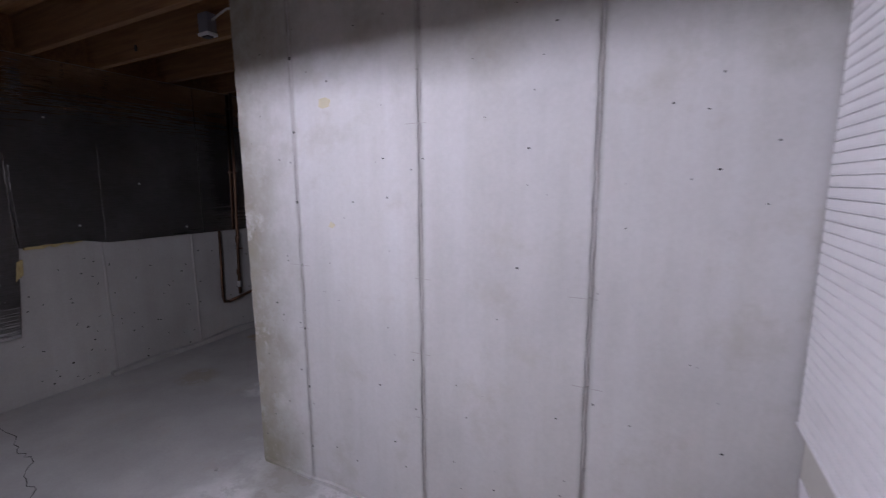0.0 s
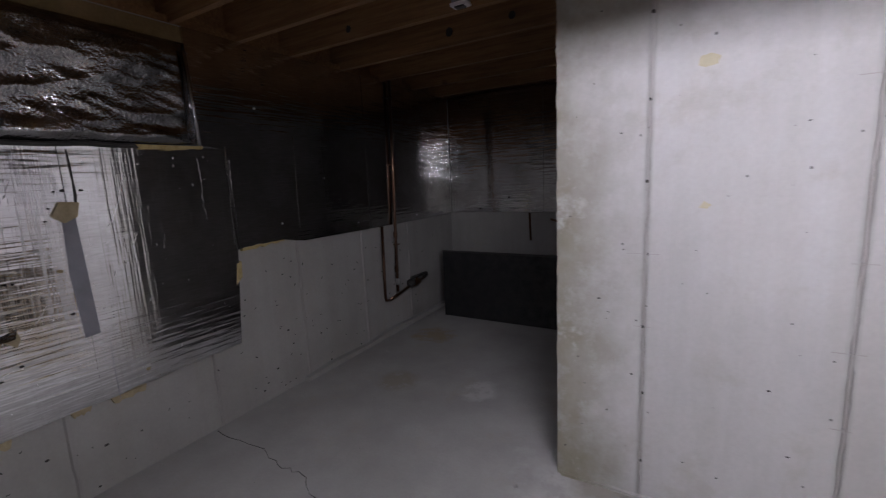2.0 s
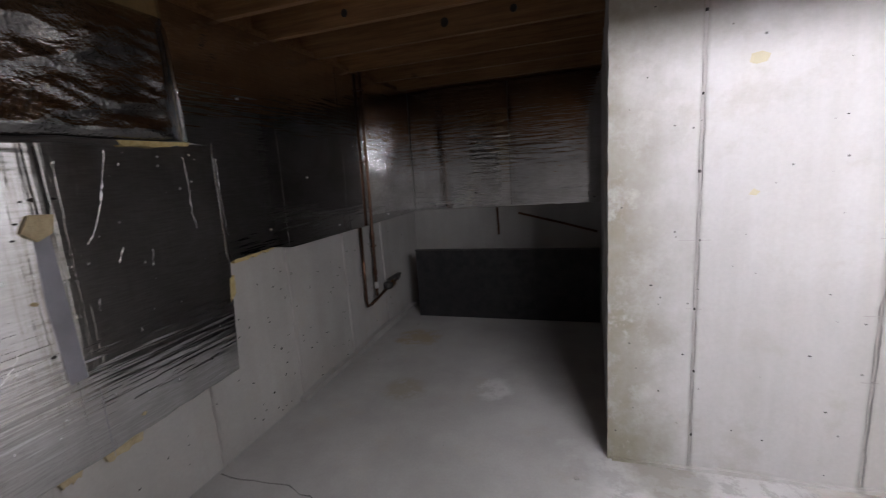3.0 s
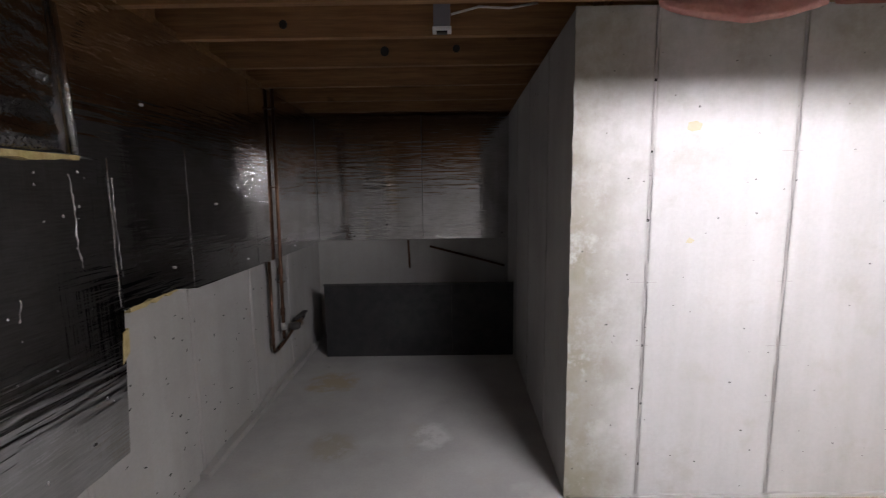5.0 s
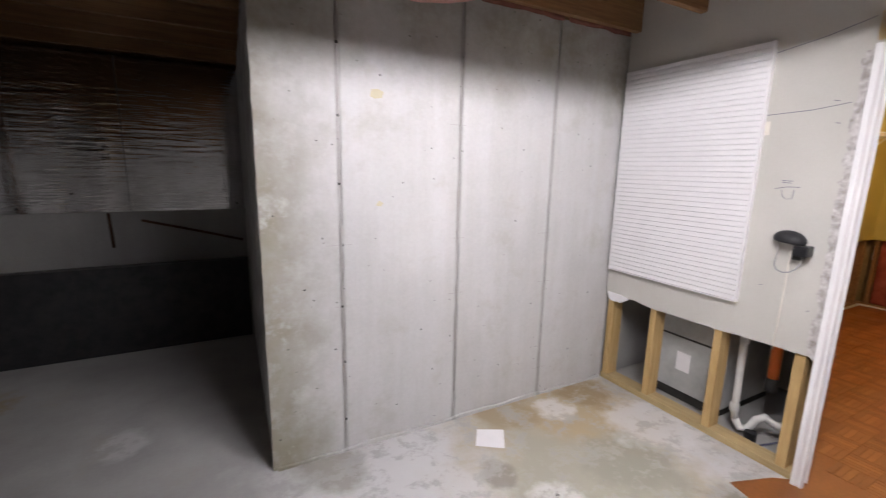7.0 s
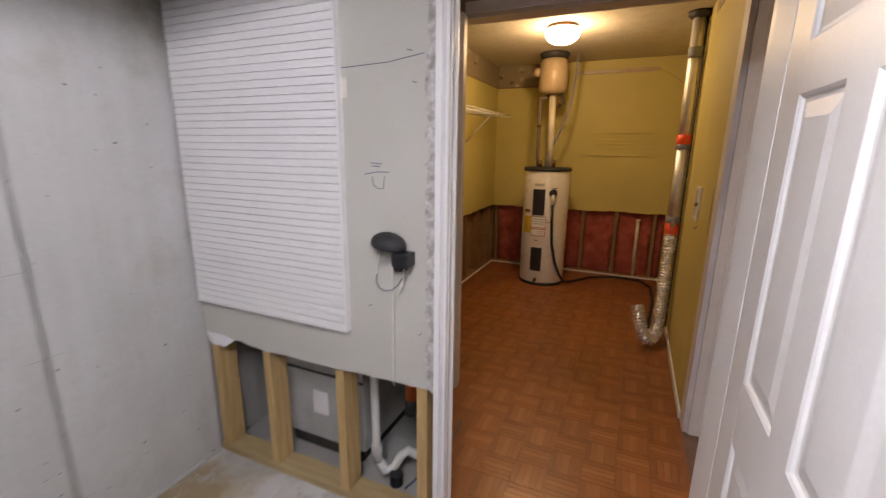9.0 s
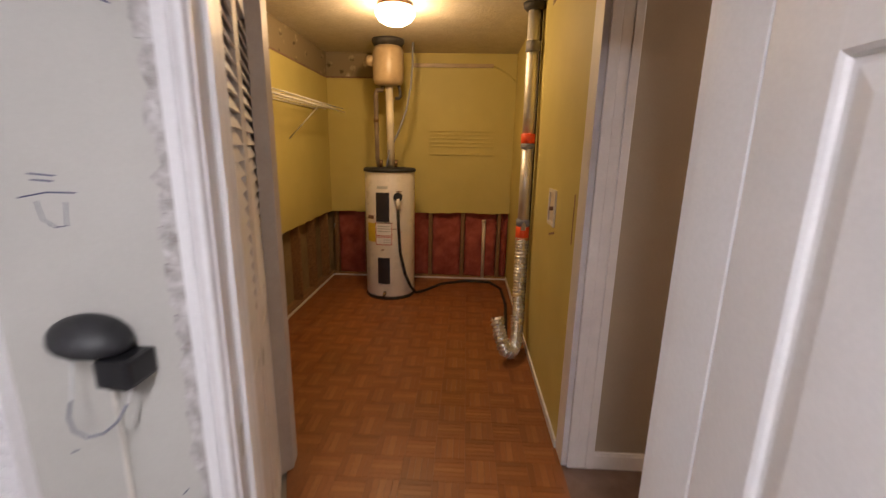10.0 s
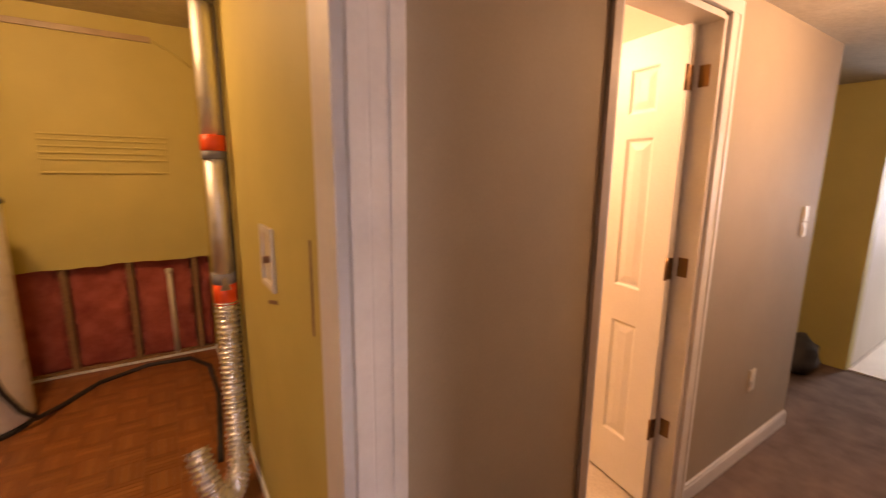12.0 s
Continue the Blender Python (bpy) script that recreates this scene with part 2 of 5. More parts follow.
BLACK = plain("black_sheet", (0.009, 0.009, 0.010), 0.7)
PINK = mottled("insulation", (0.26, 0.045, 0.03), (0.44, 0.11, 0.075), 0.95, 9, 90, 0.9)
RIM_DARK = mottled("rim_batt_dark", (0.13, 0.045, 0.032), (0.22, 0.085, 0.06), 0.95, 9, 60, 0.9)
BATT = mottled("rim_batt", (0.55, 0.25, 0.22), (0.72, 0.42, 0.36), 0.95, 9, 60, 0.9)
FOAM = mottled("yellow_foam", (0.36, 0.28, 0.11), (0.5, 0.41, 0.2), 0.95, 30, 120, 0.8)
BROWNBOARD = mottled("board_back", (0.22, 0.15, 0.07), (0.30, 0.21, 0.1), 0.9, 5, 60, 0.2)
CEILING = mottled("ceiling_texture", (0.60, 0.55, 0.45), (0.68, 0.63, 0.53), 0.8, 10, 45, 1.0)
TILE = mottled("bath_floor", (0.6, 0.56, 0.5), (0.68, 0.64, 0.58), 0.35, 3, 60, 0.03)
CREAM = mottled("bath_paint", (0.72, 0.66, 0.58), (0.78, 0.72, 0.64), 0.6, 3, 90, 0.05, grain=0.1)
COPPER = plain("old_copper", (0.15, 0.085, 0.055), 0.4, 1.0, 0.25)
BRASS = plain("hinge_brass", (0.22, 0.13, 0.07), 0.35, 1.0, 0.15)
IRON = plain("dark_iron", (0.035, 0.032, 0.03), 0.6)
RUBBER = plain("black_rubber", (0.015, 0.015, 0.017), 0.55)
GLOSSBLACK = plain("black_plastic", (0.012, 0.012, 0.014), 0.35)
NAVY = plain("dark_cover", (0.022, 0.02, 0.028), 0.35)
STEEL = plain("duct_steel", (0.78, 0.77, 0.76), 0.36, 1.0)
GALVANISED = plain("galvanised_steel", (0.82, 0.81, 0.80), 0.5, 0.85, 0.08)
GREY = plain("grey_enamel", (0.44, 0.45, 0.44), 0.45)
TAPEGREY = plain("grey_tape", (0.23, 0.23, 0.26), 0.45)
PVC = plain("pvc_white", (0.72, 0.72, 0.70), 0.35)
PVC_CREAM = plain("pvc_cream", (0.66, 0.58, 0.44), 0.35)
TANKBEIGE = plain("beige_tank", (0.43, 0.32, 0.19), 0.32)
PIPEWRAP = plain("pipe_wrap", (0.17, 0.125, 0.085), 0.8, 0.0, 0.2)
ENAMEL = plain("heater_enamel", (0.74, 0.70, 0.66), 0.3, 0.0, 0.05)
RED = plain("red_tape", (0.88, 0.10, 0.025), 0.4, 0.0, 0.05)
ORANGE = plain("orange_pipe", (0.75, 0.17, 0.03), 0.45)
STICKER = plain("yellow_sticker", (0.7, 0.52, 0.05), 0.5)
PAPER = plain("white_paper", (0.80, 0.79, 0.80), 0.8, 0.0, 0.04)
INK = plain("pen_ink", (0.10, 0.10, 0.16), 0.7)
LABELRED = plain("label_red", (0.5, 0.06, 0.03), 0.5)
BROWNINK = plain("label_brown", (0.22, 0.12, 0.08), 0.5)
TORN = mottled("torn_paper", (0.32, 0.26, 0.15), (0.45, 0.38, 0.24), 0.9, 20, 90, 0.4)
PATCH = plain("yellow_patch", (0.55, 0.50, 0.34), 0.85)
DARKHOLE = plain("dark_gap", (0.03, 0.028, 0.025), 0.9)
SOAP = plain("plate_ivory", (0.7, 0.66, 0.58), 0.4)


def parquet_material():
    m, n, l, p = material("parquet", 0.38)
    o, g = n.new("ShaderNodeObjectInfo"), n.new("ShaderNodeNewGeometry")
    v = coords(n, l)
    c = ramp(n, l, g.outputs["Random Per Island"], [(0.0, (0.225, 0.074, 0.018)), (0.5, (0.295, 0.105, 0.029)), (1.0, (0.38, 0.148, 0.045))])
    c = mixed(n, l, 0.5, c, ramp(n, l, o.outputs["Random"], [(0, g3(0.62)), (1, g3(1.0))]), "MULTIPLY")
    c = mixed(n, l, 0.4, c, ramp(n, l, noisy(n, l, v, 60, 5), [(0.3, g3(0.6)), (0.7, g3(1.0))]), "MULTIPLY")
    l.new(c, p.inputs["Base Color"])
    l.new(ramp(n, l, noisy(n, l, v, 3, 5), [(0.3, g3(0.3)), (0.7, g3(0.55))]), p.inputs["Roughness"])
    return m


def border_material():
    m, n, l, p = material("wallpaper_border", 0.7)
    v = coords(n, l)
    vo = n.new("ShaderNodeTexVoronoi")
    vo.inputs["Scale"].default_value = 9
    l.new(v, vo.inputs["Vector"])
    blob = ramp(n, l, vo.outputs["Distance"], [(0.22, g3(1.0)), (0.36, g3(0.0))])
    c = mixed(n, l, blob, (0.25, 0.195, 0.115), ramp(n, l, noisy(n, l, v, 14, 3), [(0.35, (0.09, 0.065, 0.035)), (0.5, (0.33, 0.27, 0.16)), (0.65, (0.46, 0.40, 0.28))]))
    l.new(c, p.inputs["Base Color"])
    return m


def glowing(name, colour, strength):
    m, n, l, p = material(name, 0.4)
    p.inputs["Base Color"].default_value = (*colour, 1)
    p.inputs["Emission Color"].default_value = (*colour, 1)
    p.inputs["Emission Strength"].default_value = strength
    return m


PARQUET, BORDER = parquet_material(), border_material()
SUBFLOOR = mottled("vinyl_base", (0.21, 0.074, 0.02), (0.26, 0.092, 0.025), 0.5, 6, 60, 0.05)
GLOBE = glowing("lamp_glass", (1.0, 0.78, 0.5), 9.0)
TUBE = glowing("lit_tube", (1.0, 0.945, 0.985), 290.0)
DAYLIGHT = glowing("window_daylight", (0.85, 0.93, 1.0), 5.0)


# ---- builders ----
def add_box(bm, lo, hi, bevel=0.0, turn=None):
    size = [b - a for a, b in zip(lo, hi)]
    mid = [(a + b) / 2 for a, b in zip(lo, hi)]
    made = bmesh.ops.create_cube(bm, size=1.0)["verts"]
    for v in made:
        v.co = Vector((v.co.x * size[0], v.co.y * size[1], v.co.z * size[2]))
    if bevel:
        edges = list({e for v in made for e in v.link_edges})
        made = [v for v in bmesh.ops.bevel(bm, geom=edges, offset=bevel, segments=2, profile=0.6, affect="EDGES")["verts"]]
        made = list({v for v in made})
    m = Matrix.Translation(mid) @ (turn or Matrix.Identity(4))
    bmesh.ops.transform(bm, matrix=m, verts=made)
    return bm


def box(lo, hi, bevel=0.0):
    return add_box(bmesh.new(), lo, hi, bevel)


def boxes(*pairs, bevel=0.0):
    bm = bmesh.new()
    for lo, hi in pairs:
        add_box(bm, lo, hi, bevel)
    return bm


def mesh_object(name, bm, mat, smooth=False):
    bmesh.ops.recalc_face_normals(bm, faces=bm.faces)
    me = bpy.data.meshes.new(name)
    bm.to_mesh(me)
    bm.free()
    if smooth:
        for f in me.polygons:
            f.use_smooth = True
    me.materials.append(mat)
    return new(name, me)


def structure(name, bm, mat, label, smooth=False):
    return tagged(mesh_object(name, bm, mat, smooth), label, name.split("_")[0], kind="structure")


def part(name, bm, mat, parent, label="", smooth=False):
    ob = mesh_object(name, bm, mat, smooth)
    ob.parent = parent
    ob.matrix_parent_inverse = parent.matrix_world.inverted()
    return tagged(ob, label) if label else ob


def thing(name, at, label, category, group=""):
    ob = new(name)
    ob.matrix_world = Matrix.Translation(at)
    ob.empty_display_size = 0.1
    bpy.context.view_layer.update()
    return tagged(ob, label, category, group)


def prism(points, z0, z1):
    bm = bmesh.new()
    low = [bm.verts.new((x, y, z0)) for x, y in points]
    top = [bm.verts.new((x, y, z1)) for x, y in points]
    bm.faces.new(low[::-1]), bm.faces.new(top)
    for i in range(len(points)):
        j = (i + 1) % len(points)
        bm.faces.new((low[i], low[j], top[j], top[i]))
    return bm


def tube(points, r, seg=12, closed_ends=True, bm=None):
    bm = bm or bmesh.new()
    pts = [Vector(p) for p in points]
    rings, side = [], None
    for i, p in enumerate(pts):
        d = (pts[min(i + 1, len(pts) - 1)] - pts[max(i - 1, 0)]).normalized()
        if side is None:
            side = d.orthogonal().normalized()
        side = (side - d * side.dot(d)).normalized()
        up = d.cross(side)
        rr = r[i] if isinstance(r, (list, tuple)) else r
        rings.append([bm.verts.new(p + rr * (math.cos(a) * side + math.sin(a) * up)) for a in (2 * math.pi * k / seg for k in range(seg))])
    for a, b in zip(rings, rings[1:]):
        for k in range(seg):
            bm.faces.new((a[k], a[(k + 1) % seg], b[(k + 1) % seg], b[k]))
    if closed_ends:
        bm.faces.new(rings[0][::-1]), bm.faces.new(rings[-1])
    return bm


def lathe(profile, at, seg=40, bm=None):
    """A body of revolution round the upright line through at; profile: (radius, z) from the bottom up."""
    bm = bm or bmesh.new()
    x, y, z = at
    rings = [[bm.verts.new((x + r * math.cos(a), y + r * math.sin(a), z + h)) for a in (2 * math.pi * k / seg for k in range(seg))] for r, h in profile]
    for a, b in zip(rings, rings[1:]):
        for k in range(seg):
            bm.faces.new((a[k], a[(k + 1) % seg], b[(k + 1) % seg], b[k]))
    bm.faces.new(rings[0][::-1]), bm.faces.new(rings[-1])
    return bm


def sheet(points, axis, at, thick):
    """A flat cut sheet: its outline in the two other axes, from at to at + thick along axis (0: x, 1: y, 2: z)."""
    bm = bmesh.new()

    def place(p, d):
        q = list(p)
        q.insert(axis, d)
        return bm.verts.new(q)

    a, b = [place(p, at) for p in points], [place(p, at + thick) for p in points]
    bm.faces.new(a), bm.faces.new(b[::-1])
    for i in range(len(points)):
        j = (i + 1) % len(points)
        bm.faces.new((a[i], b[i], b[j], a[j]))
    return bm


def prism_y(points, y0, y1):
    """A bar along y with the outline of points in x and z."""
    bm = bmesh.new()
    a, b = [bm.verts.new((x, y0, z)) for x, z in points], [bm.verts.new((x, y1, z)) for x, z in points]
    bm.faces.new(a), bm.faces.new(b[::-1])
    for i in range(len(points)):
        j = (i + 1) % len(points)
        bm.faces.new((a[i], b[i], b[j], a[j]))
    return bm


def ragged(a, b, steps, amount, seed):
    """Points from a to b whose second place wanders."""
    rng = random.Random(seed)
    return [(a[0] + (b[0] - a[0]) * k / steps, a[1] + (b[1] - a[1]) * k / steps + (rng.uniform(-amount, amount) if 0 < k < steps else 0)) for k in range(steps + 1)]


def ragged_up(a, b, steps, amount, seed):
    return [(y, x) for x, y in ragged((a[1], a[0]), (b[1], b[0]), steps, amount, seed)]


def strip(name, points, r, mat, parent, label="", seg=8, smooth=True):
    return part(name, tube(points, r, seg), mat, parent, label, smooth)


def solo(name, bm, mat, label, category, group="", smooth=False, kind=""):
    return tagged(mesh_object(name, bm, mat, smooth), label, category, group, kind)


# ---- the shell ----
TOP = 2.345
LEFT, BACK, FACE = -2.75, 5.08, 2.535
X0, X1, HX = 1.45, 1.58, 2.62
slab = structure("floor", box((-3.1, -3.0, -0.12), (1.47, 5.4, 0.0)), SLAB, "grey concrete slab with tan stains and a crack")
vinyl = structure("floor_vinyl", prism([(1.17, 1.46), (1.10, 1.17), (1.09, 0.35), (5.8, 0.35), (5.8, 2.55), (2.63, 2.55), (2.63, 1.74), (1.64, 1.335), (1.47, 1.33), (1.40, 1.38)], -0.004, 0.003), SUBFLOOR, "orange-brown parquet vinyl floor ending raggedly at the concrete")
structure("floor_closet", box((1.47, 1.30, -0.12), (2.74, 2.6, -0.006)), CONCRETE_DIM, "bare concrete under the closet and laundry")
structure("floor_under_laundry", box((2.74, 0.2, -0.12), (5.9, 2.6, -0.006)), CONCRETE_DIM, "bare concrete under the laundry vinyl")
structure("floor_carpet", box((1.47, -8.5, -0.12), (2.70, 1.30, -0.005)), CARPET, "worn brown hall carpet")
structure("floor_carpet_side", box((2.70, -8.5, -0.12), (5.0, -2.42, -0.005)), CARPET, "worn brown carpet past the hall corner")
structure("floor_far_room", box((-1.5, -8.5, -0.12), (2.62, -3.72, 0.004)), TILE, "pale shiny floor of the bright far room")
structure("floor_bath", box((2.70, -1.6, -0.12), (4.7, 0.23, 0.0)), TILE, "pale tiled bathroom floor")
west = structure("wall_west", box((-3.05, -3.0, 0), (LEFT, 5.4, TOP)), CONCRETE_DIM, "bare concrete wall below foil boards, shade in its colour")
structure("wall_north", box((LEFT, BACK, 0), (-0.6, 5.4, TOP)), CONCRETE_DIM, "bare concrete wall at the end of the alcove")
# Body in the dimmed concrete, so its alcove side is painted darker than the front.
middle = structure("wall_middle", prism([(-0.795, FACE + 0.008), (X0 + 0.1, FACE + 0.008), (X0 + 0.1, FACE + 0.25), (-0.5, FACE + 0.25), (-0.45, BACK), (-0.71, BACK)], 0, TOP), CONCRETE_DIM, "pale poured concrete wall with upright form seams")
# Added out of view to close the room; its dark concrete lowers bounced light.
structure("wall_south", box((LEFT, -3.0, 0), (X0, -2.75, TOP)), CONCRETE_DIM, "unseen concrete wall added behind the walk, dark to cut bounce")
structure("ceiling", box((-3.05, -3.0, 2.60), (X1, 5.4, 2.70)), WOOD, "dark wooden subfloor above the joists")
# Rim boards added over the walls so that no sky light leaks in.
structure("wall_rim_west", box((-3.05, -3.0, TOP), (LEFT - 0.10, 5.4, 2.60)), WOOD, "wooden rim board on the concrete wall")
structure("wall_rim_north", box((LEFT - 0.1, BACK + 0.12, TOP), (-0.4, 5.4, 2.60)), WOOD, "wooden rim board on the concrete wall")
structure("wall_rim_east", box((-0.62, FACE + 0.165, TOP), (-0.50, 5.4, 2.598)), WOOD, "wooden rim board above the poured wall")
# Closet back wall, which also stops sky light from the north.
structure("wall_closet_north", box((1.555, 2.545, 0), (2.74, 2.66, 2.6)), CONCRETE_DIM, "bare concrete wall behind the furnace closet, also blocking sky")
# Step added to block sky light between the two hall ceilings.
structure("wall_hall_bulkhead", box((X1 - 0.014, 0.27, 2.262), (HX, 0.298, 2.5)), CEILING, "textured step added between the hall ceilings to block sky")
structure("wall_rim_south", box((LEFT - 0.1, -3.0, TOP), (X0, -2.85, 2.60)), WOOD, "wooden rim board on the concrete wall")

# front of the poured wall: one slab of concrete a form panel, with a rough seam between
seams = (-0.438, 0.215, 0.863)
edges = [-0.80, *seams, X0 + 0.02]
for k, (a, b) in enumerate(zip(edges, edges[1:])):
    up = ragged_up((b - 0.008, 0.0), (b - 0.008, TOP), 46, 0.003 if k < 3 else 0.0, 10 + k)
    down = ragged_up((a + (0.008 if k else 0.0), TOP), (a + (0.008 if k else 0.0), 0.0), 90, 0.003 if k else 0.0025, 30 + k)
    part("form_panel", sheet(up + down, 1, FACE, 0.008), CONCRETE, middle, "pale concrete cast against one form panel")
rng = random.Random(5)
for k, x in enumerate(seams):
    pts = [(x + rng.uniform(-0.003, 0.003), FACE + 0.006, z / 40 * TOP) for z in range(41)]
    part("form_seam", tube(pts, [rng.uniform(0.004, 0.0065 if k else 0.0105) for _ in pts], 6), SEAM_PALE, middle, "rough dark seam between form panels")
    for z in (0.20, 0.50, 0.80, 1.105, 1.41, 1.72, 2.05):
        zz, xx = z + rng.uniform(-0.02, 0.02), x + rng.uniform(-0.006, 0.006)
        s = rng.uniform(0.45, 0.85) * (1.25 if k == 0 else 0.8)
        part("tie_mark", lathe([(0.006 * s, -0.006), (0.008 * s, -0.003), (0.008 * s, 0.003), (0.006 * s, 0.006)], (xx, FACE + 0.003, zz), 8), DARKHOLE if k == 0 else SEAM, middle)
        if rng.random() < (1.0 if z == 1.105 else 0.25):
            part("form_line", box((xx - rng.uniform(0.03, 0.08), FACE - 0.0006, zz - 0.0018), (xx + rng.uniform(0.02, 0.07), FACE + 0.002, zz + 0.001)), SEAM_PALE, middle)
for k in range(70):
    x, z, r = rng.uniform(-0.78, 1.42), rng.uniform(0.05, 2.3), rng.uniform(0.0015, 0.0042)
    part("bug_hole", sheet([(x + r * rng.uniform(0.8, 2.2) * math.cos(a), z + r * math.sin(a)) for a in (0, 1.05, 2.1, 3.14, 4.2, 5.2)], 1, FACE - 0.0005, 0.002), DARKHOLE, middle)
part("paint_patch", sheet([(-0.285, 1.815), (-0.262, 1.805), (-0.225, 1.812), (-0.215, 1.838), (-0.245, 1.852), (-0.28, 1.846)], 1, FACE - 0.0007, 0.002), PATCH, middle, "faded yellow paint patch")
part("paint_patch", sheet([(-0.262, 1.30), (-0.235, 1.295), (-0.22, 1.31), (-0.245, 1.325)], 1, FACE - 0.0006, 0.002), PATCH, middle)
# broken footing edge along the poured wall, and side seams in the alcove
for k, y in enumerate((3.1, 3.75, 4.4)):
    x = -0.795 + 0.085 * (y - FACE) / (BACK - FACE)
    part("form_seam", tube([(x + 0.003, y + rng.uniform(-0.003, 0.003), z / 20 * TOP) for z in range(21)], 0.009, 6), SEAM, middle)
lip = sheet([(-0.78, 0.0)] + ragged((-0.78, 0.018), (1.44, 0.016), 34, 0.007, 4) + [(1.44, 0.0)], 1, FACE - 0.014, 0.016)
part("mortar_lip", lip, CONCRETE, middle, "crumbling mortar along the floor joint")
for k, y in enumerate((1.32, 2.04, 2.75, 3.45, 4.15)):
    part("form_seam", tube([(LEFT + 0.002, y + rng.uniform(-0.003, 0.003), z / 16 * 1.06) for z in range(17)], 0.011, 6), SEAM, west, "dark seam between form panels")
for k in range(60):
    y, z, r = rng.uniform(1.0, 4.8), rng.uniform(0.03, 1.0), rng.uniform(0.002, 0.007)
    part("bug_hole", sheet([(y + r * 1.6 * math.cos(a), z + r * math.sin(a)) for a in (0, 1.05, 2.1, 3.14, 4.2, 5.2)], 0, LEFT - 0.001, 0.0016), DARKHOLE, west)
for k in range(170):
    y, z, r = rng.uniform(0.7, 3.4), rng.uniform(0.03, 0.98), rng.choice((0.002, 0.0025, 0.003, 0.004, 0.0055))
    if y < 2.25 and z > 0.42:
        continue
    lean, long = rng.uniform(-1.2, 1.4), rng.uniform(1.0, 2.3)
    part("gouge", sheet([(y + r * (long * math.cos(a) * math.cos(lean) - 0.7 * math.sin(a) * math.sin(lean)), z + r * (long * math.cos(a) * math.sin(lean) + 0.7 * math.sin(a) * math.cos(lean))) for a in (0, 0.8, 2.2, 3.14, 4.0, 5.4)], 0, LEFT - 0.001, 0.0018), DARKHOLE if r > 0.0035 else SEAM, west)
curb = sheet([(2.7, 0.0), (2.7, 0.03), (2.95, 0.045), (3.4, 0.03), (3.8, 0.06), (4.3, 0.04), (4.8, 0.03), (4.8, 0.0)], 0, LEFT, 0.05)
part("mortar_lip", curb, CONCRETE_DIM, west, "rubble and mortar along the floor joint")
# crack and litter on the slab
for pts in ([(-2.73, 1.98), (-2.35, 2.0), (-2.12, 1.94), (-1.93, 1.95), (-1.8, 1.86), (-1.62, 1.84), (-1.5, 1.74), (-1.3, 1.70), (-1.05, 1.6)], [(-1.5, 1.74), (-1.38, 1.83), (-1.22, 1.86)]):
    fine = []
    for p, q in zip(pts, pts[1:]):
        fine += [(p[0] + (q[0] - p[0]) * k / 5 + rng.uniform(-0.008, 0.008), p[1] + (q[1] - p[1]) * k / 5 + rng.uniform(-0.012, 0.012), 0.0) for k in range(5)]
    part("crack", tube(fine, [rng.uniform(0.001, 0.003) for _ in fine], 5), IRON, slab, "dark hairline crack in the slab")

# ---- joists and what hangs between them ----
for k in (0, 1, 2, 3, 4, 5, 6, 7, 8, 10, 11, 12, 13, 14, 15, 16):
    y = 2.86 + (0.5 if k < 4 else 0.406) * (4 - k)
    solo("joist", box((LEFT - 0.1, y, TOP), (X0 if y < FACE else -0.62, y + 0.04, 2.598), 0.002), WOOD, "dark brown wooden floor joist with knots", "joist", "floor joists")
sill = solo("sill_plate", box((LEFT - 0.08, -2.7, TOP - 0.0), (LEFT, 5.0, TOP + 0.038)), WOOD, "wooden sill plate along the concrete wall", "plate")
for k, (x0, x1, dz) in enumerate(((-0.45, 0.27, 0.035), (0.30, 0.86, 0.0), (0.9, 1.42, 0.0))):
    bm = bmesh.new()
    bmesh.ops.create_grid(bm, x_segments=14, y_segments=8, size=0.5)
    for v in bm.verts:
        u, w = v.co.x + 0.5, v.co.y + 0.5
        sag = -dz * math.sin(math.pi * u) * (1 - w) ** 2 * 2 + 0.012 * noise.noise((u * 5 + k * 9, w * 5, 1))
        v.co = Vector((x0 + (x1 - x0) * u, FACE - 0.03 + 0.12 * w + 0.02 * noise.noise((u * 4, w * 3, k)), TOP + 0.01 + 0.2 * w + sag))
    bmesh.ops.solidify(bm, geom=bm.faces[:], thickness=0.03)
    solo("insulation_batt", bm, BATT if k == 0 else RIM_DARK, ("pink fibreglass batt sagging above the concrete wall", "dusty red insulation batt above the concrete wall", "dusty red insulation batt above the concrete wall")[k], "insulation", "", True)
blocking = solo("rim_blocking", box((-0.6, FACE + 0.12, TOP), (X0, FACE + 0.16, 2.598)), WOOD, "dark wooden blocking above the concrete wall", "blocking")

jb = thing("junction_box", (-1.38, 2.84, TOP), "grey metal junction box with a pale cover on a joist", "electrical box")
part("case", box((-1.43, 2.80, TOP + 0.025), (-1.345, 2.858, TOP + 0.13), 0.004), TAPEGREY, jb)
part("cover", box((-1.435, 2.795, TOP + 0.005), (-1.34, 2.86, TOP + 0.022), 0.003), PAPER, jb, "pale cover plate")
part("socket", box((-1.415, 2.805, TOP - 0.003), (-1.36, 2.845, TOP + 0.006), 0.003), GLOSSBLACK, jb, "black socket")
strip("cable", [(-1.34, 2.83, TOP + 0.09), (-1.2, 2.82, TOP + 0.12), (-1.05, 2.83, TOP + 0.115), (-0.9, 2.86, TOP + 0.15)], 0.006, PVC, jb, "white cable")
